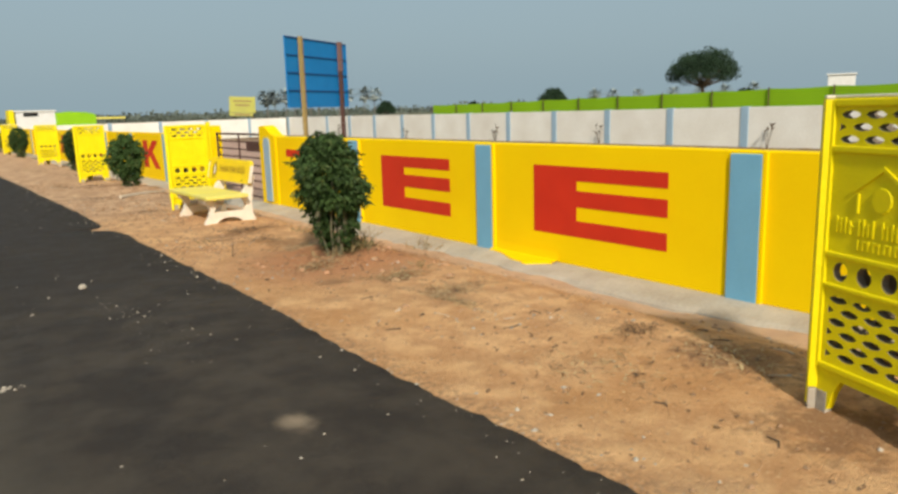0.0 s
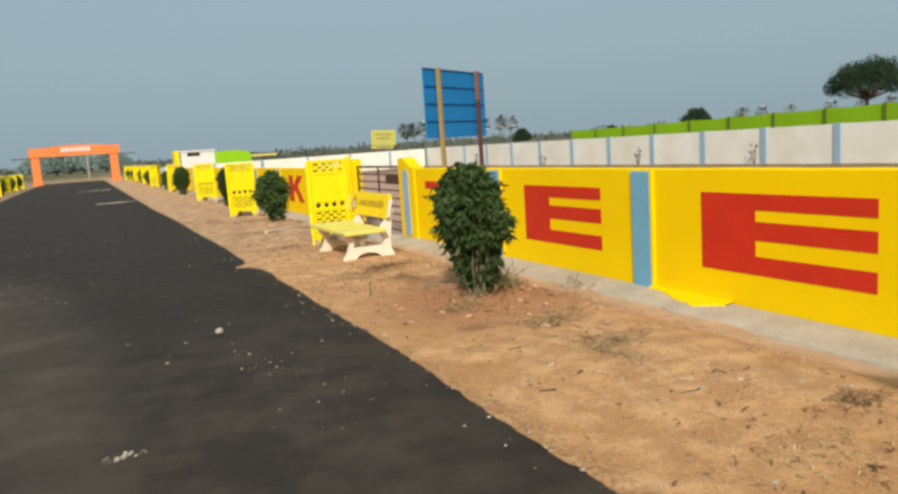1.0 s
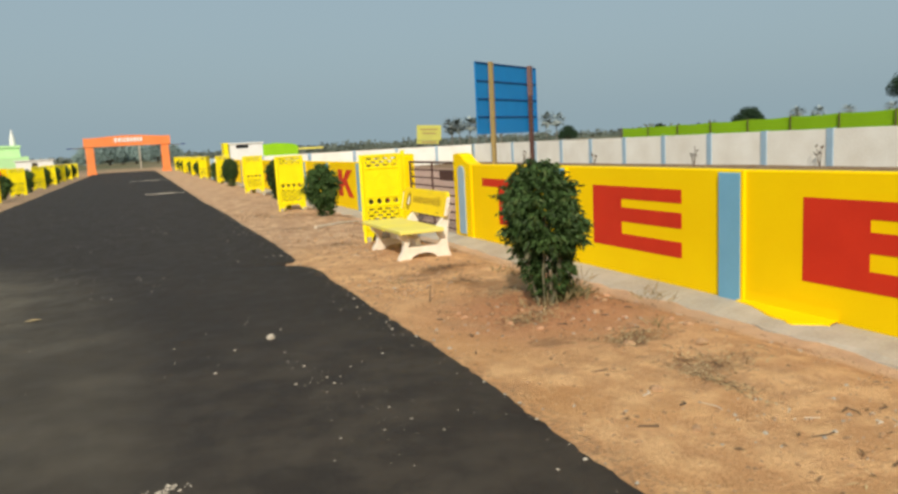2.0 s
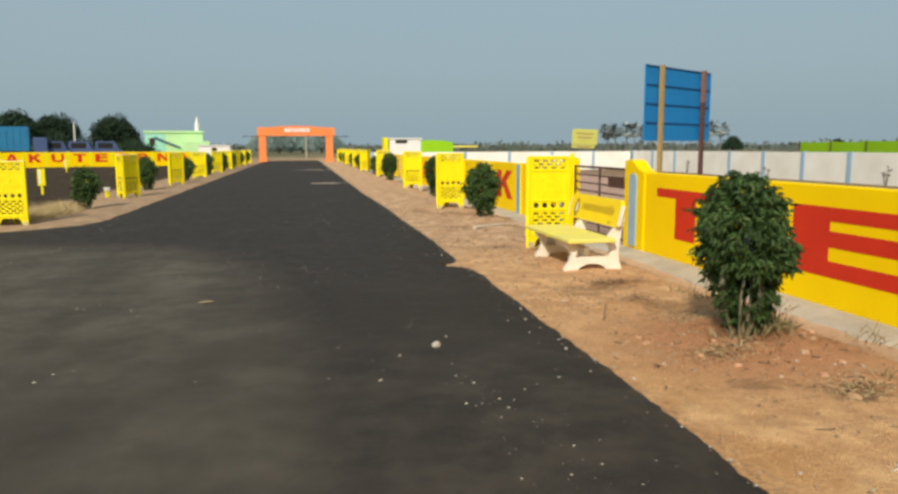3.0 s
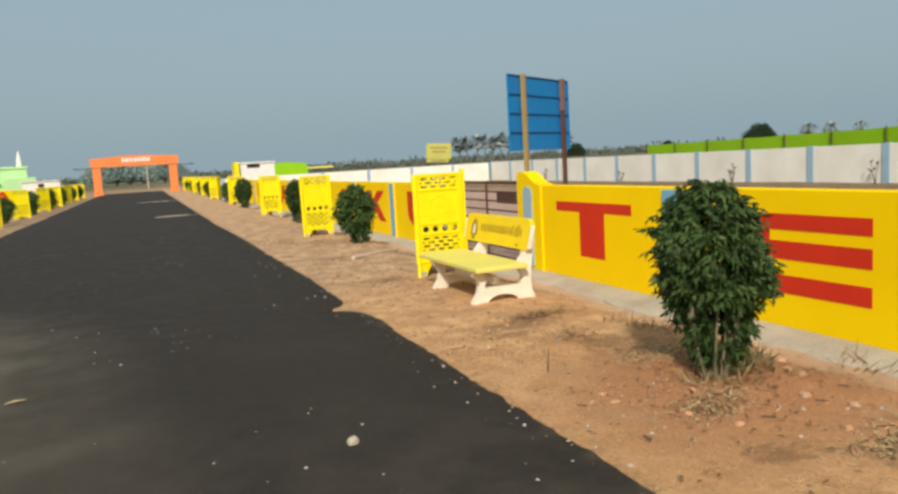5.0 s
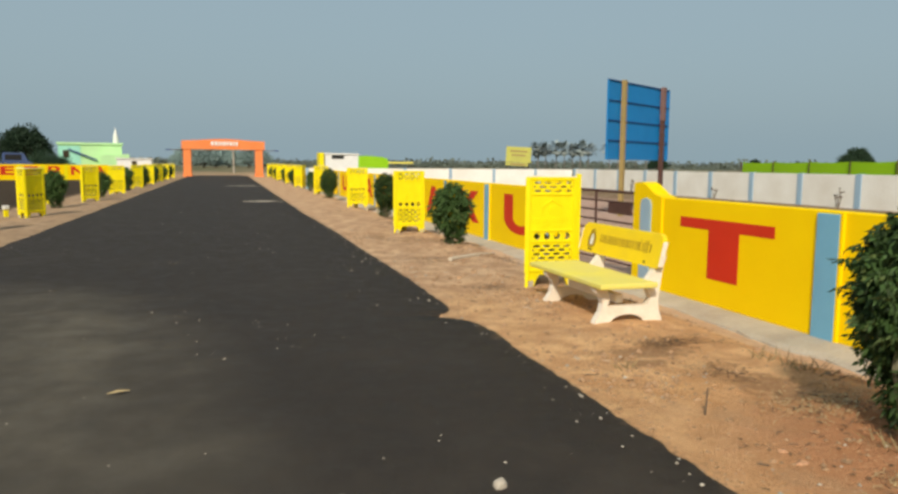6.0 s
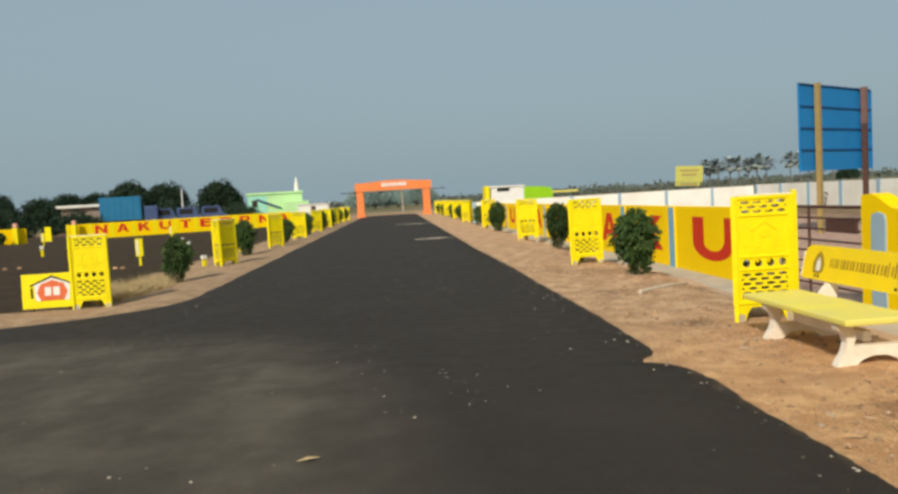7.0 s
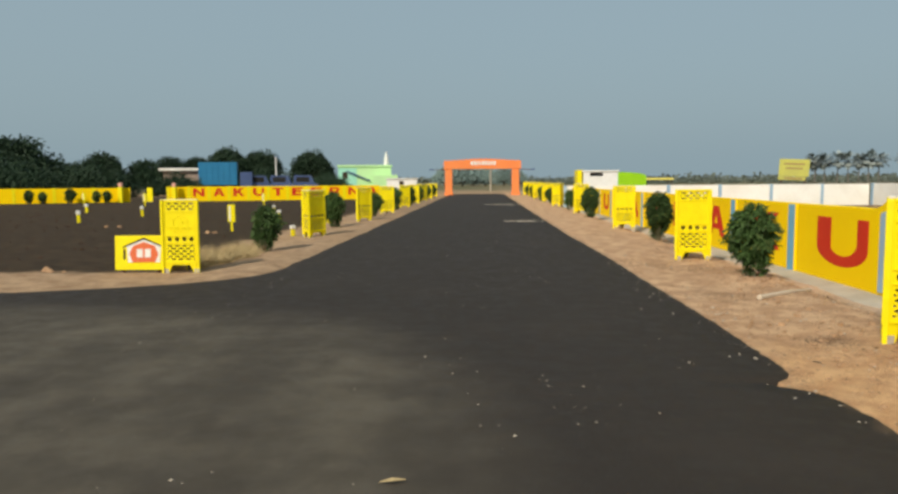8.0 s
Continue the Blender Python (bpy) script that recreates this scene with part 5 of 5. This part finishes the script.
part("door", box(1.6, 2.4, -2.05, -2.001, 0.1, 2.2, 0.01), M_DARK, shed)

mint = thing("mint_building", "mint green painted hall with a white turret", "building", m=pose(-24.0, 155, -0.2, 0, 0, 8))
part("wall", box(-5.2, 5.2, -4, 4, 0, 4.7, 0.03), M_MINT, mint)
part("parapet", box(-5.4, 5.4, -4.2, 4.2, 4.702, 5.1, 0.03), M_MINT, mint)
part("porch", box(1.5, 6.4, -6.0, -4.01, 0, 3.1, 0.03), M_MINT, mint)
part("side_wall", box(-5.19, -1.6, -4.06, -4.002, 0.05, 4.5, 0.02), M_AQUA, mint, "turquoise painted bay")
st = box(-2.3, 2.3, -0.12, 0.12, -0.16, 0.16, 0.02)
for v in st.verts:
    v.co = Vector((-1.2 + v.co.x, -4.32 + v.co.y, 2.9 + v.co.z - 0.42 * v.co.x))
part("stair_rail", st, M_SLATE, mint, "dark sloping stair rail")
for x in (-3.9,):
    part("window", box(x - 0.5, x + 0.5, -4.10, -4.062, 2.4, 3.7, 0.01), M_DARK, mint)
tw = part("turret", tube((4.3, 0, 4.7), (4.3, 0, 6.6), 0.55, 0.42, 10), M_WHITE, mint, "white turret")
part("spire", tube((4.3, 0, 6.6), (4.3, 0, 8.0), 0.4, 0.05, 10), M_WHITE, mint)
lowwall = thing("white_outbuilding", "long low white outbuilding", "building", m=pose(-14.2, 134.5, -0.2))
part("wall", box(-2.6, 2.6, -1.5, 1.5, 0, 2.2, 0.02), M_WHITE, lowwall)
part("roof", box(-2.8, 2.8, -1.7, 1.7, 2.202, 2.35, 0.02), M_WHITE, lowwall)
part("door", box(-0.4, 0.4, -1.53, -1.501, 0.1, 1.9, 0.01), M_DARK, lowwall)
mast = thing("pole_mast", "pale lamp mast beyond the field wall", "pole", m=pose(-31.4, 116.4, -0.2))
part("shaft", tube((0, 0, 0), (0, 0, 5.7), 0.14, 0.09, 8), M_WHITE, mast)
part("lamp_head", box(-0.1, 0.6, -0.1, 0.1, 5.62, 5.74, 0.02), M_SLATE, mast)


# ---- small things on the ground ----
def pebbles(name, count, area, sizes, mat, label, lift, seed, keep=None):
    r = random.Random(seed)
    verts, faces = [], []
    base = [(1, 0, 0), (0.3, 0.95, 0), (-0.8, 0.6, 0), (-0.8, -0.6, 0), (0.3, -0.95, 0), (0.1, 0.1, 0.9), (0, 0, -0.6)]
    tri = [(0, 1, 5), (1, 2, 5), (2, 3, 5), (3, 4, 5), (4, 0, 5), (1, 0, 6), (2, 1, 6), (3, 2, 6), (4, 3, 6), (0, 4, 6)]
    done = 0
    while done < count:
        x, y = r.uniform(area[0], area[1]), r.uniform(area[2], area[3])
        if keep and not keep(x, y, r):
            continue
        done += 1
        s = sizes[0] + (sizes[1] - sizes[0]) * r.random() ** 3
        a = r.uniform(0, math.tau)
        z = lift(x, y)
        i = len(verts)
        for vx, vy, vz in base:
            k = r.uniform(0.75, 1.2)
            px, py = vx * s * k, vy * s * k * 0.75
            verts.append((x + px * math.cos(a) - py * math.sin(a), y + px * math.sin(a) + py * math.cos(a), z + vz * s * 0.65 * k + s * 0.15))
        faces += [(p + i, q + i, t + i) for p, q, t in tri]
    ob = new(name, mesh_of(name, verts, faces, mat))
    tagged(ob, label, "stones", kind="stuff")


road_z = lambda x, y: 0.051
clump = lambda x, y, r: r.random() < max(0.05, 0.35 + 1.6 * n2(x, y, 0.7, 4))
pebbles("road_grit", 420, (-4.0, 2.3, 0.5, 30), (0.004, 0.020), M_STONE, "pale grit scattered over the asphalt", road_z, 41, clump)
pebbles("edge_grit", 220, (2.0, 2.45, 0.5, 24), (0.005, 0.020), M_STONE, "pale grit along the asphalt edge", lambda x, y: 0.03, 42, lambda x, y, r: r.random() < math.exp(-(road_right(y) - x) / 0.12) and x < road_right(y) - 0.02)
pebbles("verge_stones", 3200, (2.45, 5.3, 0.5, 24), (0.005, 0.026), M_SOILSTONE, "earth clods and small stones on the verge", soil_height, 43, lambda x, y, r: x > road_right(y))
pebbles("pale_verge_stones", 900, (2.45, 5.3, 0.5, 24), (0.005, 0.026), M_STONE, "pale pebbles on the verge", soil_height, 44, lambda x, y, r: x > road_right(y) and clump(x, y, r))
pebbles("rough_verge_clods", 1500, (2.5, 4.9, 7.5, 22), (0.010, 0.045), M_SOILSTONE, "rough broken earth clods past the bench", soil_height, 46, lambda x, y, r: x > road_right(y) + 0.05 and clump(x, y, r))
pebbles("field_clods", 1500, (-30, -7.5, 20.5, 55), (0.02, 0.09), M_CLOD, "dark clods in the tilled field", soil_height, 45)


def farmhouse():
    root = thing("far_farmhouse", "small white flat-roofed farmhouse past the green fence", "building", m=pose(83.6, 40.0, -0.2, 0, 0, 24))
    part("wall", box(-1.4, 1.4, -1.3, 1.3, 0, 4.2, 0.03), M_WHITE, root)
    part("roof", box(-1.55, 1.55, -1.45, 1.45, 4.202, 4.35, 0.02), M_WHITE, root)
    part("door", box(-1.43, -1.401, -0.4, 0.4, 0.1, 2.1, 0.01), M_DARK, root)


farmhouse()


def rock(x, y, z, s, seed, label, mat):
    bm = bmesh.new()
    bmesh.ops.create_icosphere(bm, subdivisions=2, radius=s)
    for v in bm.verts:
        k = 1 + 0.35 * noise.noise(v.co / s * 1.1 + Vector((seed * 5.1, 0, 0)))
        v.co = Vector((v.co.x * k * 1.15, v.co.y * k * 0.9, v.co.z * k * 0.7 + s * 0.45))
    ob = link("stone", bm, mat)
    ob.matrix_basis = pose(x, y, z, 0, 0, seed * 47)
    tagged(ob, label, "stone", "loose stones")


rock(1.30, 7.67, 0.045, 0.040, 1, "pale loose stone on the asphalt", M_STONE)
for k, (x, y, s) in enumerate(((3.3, 5.0, 0.05), (4.6, 6.2, 0.05), (4.3, 5.7, 0.06), (3.6, 14.0, 0.05), (3.75, 14.15, 0.04), (3.4, 13.75, 0.045), (4.7, 9.9, 0.05), (3.1, 4.4, 0.04), (3.9, 6.1, 0.06), (4.2, 7.0, 0.05), (4.5, 7.3, 0.05))):
    rock(x, y, soil_height(x, y) - 0.01, s * 0.75, k + 2, "earth-coloured clod on the verge", M_SOILSTONE)


for k, (x, y, s) in enumerate(((-9.25, 20.55, 0.15), (-9.05, 20.35, 0.10), (-8.8, 20.4, 0.07), (-10.3, 31.3, 0.16), (-10.0, 31.5, 0.13), (-9.7, 31.4, 0.12), (-10.7, 31.6, 0.10), (-15.5, 35.0, 0.14), (-15.0, 35.1, 0.12))):
    rock(x, y, soil_height(x, y) - 0.03, s * 0.75, k + 110, "pale broken rubble stone by the tilled field", M_SOILSTONE)
rk = random.Random(77)
for k in range(24):
    a, q = rk.uniform(0, math.tau), rk.uniform(0.35, 1.15)
    x, y = 4.05 + q * math.cos(a), 7.45 + q * math.sin(a)
    rock(x, y, soil_height(x, y) - 0.012, rk.uniform(0.012, 0.034), k + 20, "reddish clod dug out round the shrub", M_REDCLOD)
for k in range(30):
    x, y = rk.gauss(3.75, 0.5), rk.gauss(14.6, 1.4)
    if x > road_right(y) + 0.1:
        rock(x, y, soil_height(x, y) - 0.012, rk.uniform(0.012, 0.04), k + 60, "earth-coloured clod on the verge", M_SOILSTONE)


def crumbs(name, x, y, sx, sy, count, size, mat, label, seed):
    """Crumbled material lying in a loose heap, one thing."""
    pebbles(name, count, (x - sx, x + sx, y - sy, y + sy), size, mat, label, road_z, seed, lambda px, py, r: r.random() < math.exp(-2.2 * (((px - x) / sx) ** 2 + ((py - y) / sy) ** 2)))
    bpy.data.objects[name]["kind"] = "stuff"


crumbs("crumbled_lime", 0.35, 5.0, 0.13, 0.07, 26, (0.006, 0.022), M_STONE, "crumbled white lime on the asphalt", 61)
crumbs("pebble_scatter", 1.6, 5.4, 0.5, 0.8, 36, (0.004, 0.014), M_STONE, "pale pebbles scattered on the asphalt", 63)
crumbs("pebble_trail", 1.4, 6.5, 0.3, 0.7, 30, (0.004, 0.016), M_STONE, "pale pebbles scattered on the asphalt", 64)
crumbs("gravel_scatter", 0.3, 11.4, 0.9, 1.1, 60, (0.003, 0.013), M_STONE, "pale gravel scattered on the asphalt", 65)
# bands of dust drifted across the far carriageway
for y, x0, x1 in ((35.9, 0.6, 2.25), (56.6, -0.3, 2.3)):
    crumbs("dust_band_%s" % ("near" if y < 40 else "far"), (x0 + x1) / 2, y, (x1 - x0) / 2, 0.5, 260, (0.015, 0.04), M_STONE, "band of pale dust drifted across the asphalt", int(y))

leafy = bmesh.new()
pts = [(-0.07, 0, 0), (0, 0.02, 0.012), (0.08, 0.005, 0.004), (0, -0.022, 0.01)]
leafy.faces.new([leafy.verts.new(c) for c in pts])
ext = bmesh.ops.extrude_face_region(leafy, geom=list(leafy.faces))
for v in ext["geom"]:
    if isinstance(v, bmesh.types.BMVert):
        v.co.z += 0.004
lf = link("fallen_leaf", leafy, M_STRAW)
lf.matrix_basis = pose(-0.76, 9.78, 0.066, 0, 0, 10)
tagged(lf, "single yellowed leaf on the asphalt", "leaf")

# a bleached stick and twigs
def stick(x0, y0, x1, y1, r, label, mat=M_WOOD):
    bm = bmesh.new()
    a, b = Vector((x0, y0, soil_height(x0, y0) + r)), Vector((x1, y1, soil_height(x1, y1) + r))
    mid = a.lerp(b, 0.5) + Vector((0.02, -0.02, r * 0.5))
    add_tube(bm, a, mid, r, r * 0.9, 7)
    add_tube(bm, mid, b, r * 0.9, r * 0.6, 7)
    ob = link("stick", bm, mat)
    tagged(ob, label, "stick", "sticks on the verge")


stick(3.66, 16.35, 4.98, 17.75, 0.04, "bleached wooden pole lying on the verge")
rt = random.Random(9)
for k in range(60):
    x, y = rt.uniform(2.8, 5.1), rt.uniform(1.5, 16)
    a, L = rt.uniform(0, math.tau), rt.uniform(0.05, 0.16)
    stick(x, y, x + L * math.cos(a), y + L * math.sin(a), rt.uniform(0.003, 0.007), "thin dry twig on bare earth", M_BARK if k % 3 else M_WOOD)


def fallen_leaves():
    r = random.Random(12)
    verts, faces = [], []
    for k in range(420):
        if k < 230:
            a, q = r.uniform(0, math.tau), abs(r.gauss(0, 0.6)) + 0.15
            x, y = 4.1 + q * math.cos(a), 7.6 + q * math.sin(a)
        else:
            x, y = r.uniform(2.6, 5.2), r.uniform(1, 16)
        p = Vector((x, y, soil_height(x, y) + 0.012))
        way = Vector((r.uniform(-1, 1), r.uniform(-1, 1), r.uniform(-0.1, 0.35))).normalized()
        leaf_quads(verts, faces, p, way, Vector((0, 0, 1)), r.uniform(0.03, 0.07), r.uniform(0.015, 0.03))
    ob = new("fallen_leaves", mesh_of("fallen_leaves", verts, faces, M_LITTER))
    tagged(ob, "brown fallen leaves on the verge", "leaves", kind="stuff")


fallen_leaves()


def litter(name, spots, label, seed, mat):
    """Matted dry litter: short dark straws lying flat in patches."""
    r = random.Random(seed)
    verts, faces = [], []
    for x, y, sx, sy, n in spots:
        for _ in range(n):
            px, py = r.gauss(x, sx / 2), r.gauss(y, sy / 2)
            p = Vector((px, py, soil_height(px, py) + 0.008))
            way = Vector((r.uniform(-1, 1), r.uniform(-1, 1), r.uniform(-0.05, 0.18))).normalized()
            leaf_quads(verts, faces, p, way, Vector((0, 0, 1)), r.uniform(0.03, 0.12), r.uniform(0.004, 0.012))
    ob = new(name, mesh_of(name, verts, faces, mat))
    tagged(ob, label, "litter", kind="stuff")


SPOTS = ((4.0, 10.3, 0.45, 0.18, 420), (3.9, 9.35, 0.3, 0.25, 220), (4.1, 8.4, 0.5, 0.4, 260), (4.0, 6.2, 0.35, 0.2, 170), (4.05, 5.35, 0.4, 0.3, 150), (3.75, 4.9, 0.08, 0.35, 90), (3.6, 7.2, 0.3, 0.2, 200), (3.5, 3.0, 0.5, 0.5, 90), (4.2, 2.6, 0.3, 0.5, 90), (4.25, 3.35, 0.25, 0.16, 160), (3.4, 13.7, 0.3, 0.3, 160), (5.0, 9.0, 0.2, 0.5, 120), (3.3, 16.6, 0.5, 0.5, 260), (3.9, 20.0, 0.6, 0.6, 320), (3.2, 20.6, 0.3, 0.8, 220), (4.2, 24.5, 0.6, 1.2, 360), (4.9, 17.0, 0.3, 0.8, 240), (3.6, 29, 0.6, 1.6, 300))
litter("dry_litter", SPOTS, "matted dark dry litter on the verge", 71, M_LITTER)
litter("pale_litter", SPOTS[2:9], "pale dry straw litter on the verge", 72, M_STRAW)
stalk = link("stalk", tube((3.1, 8.48, -0.05), (3.13, 8.5, 0.17), 0.009, 0.005, 6), M_BARK)
tagged(stalk, "short dead stalk standing in the verge", "stalk")
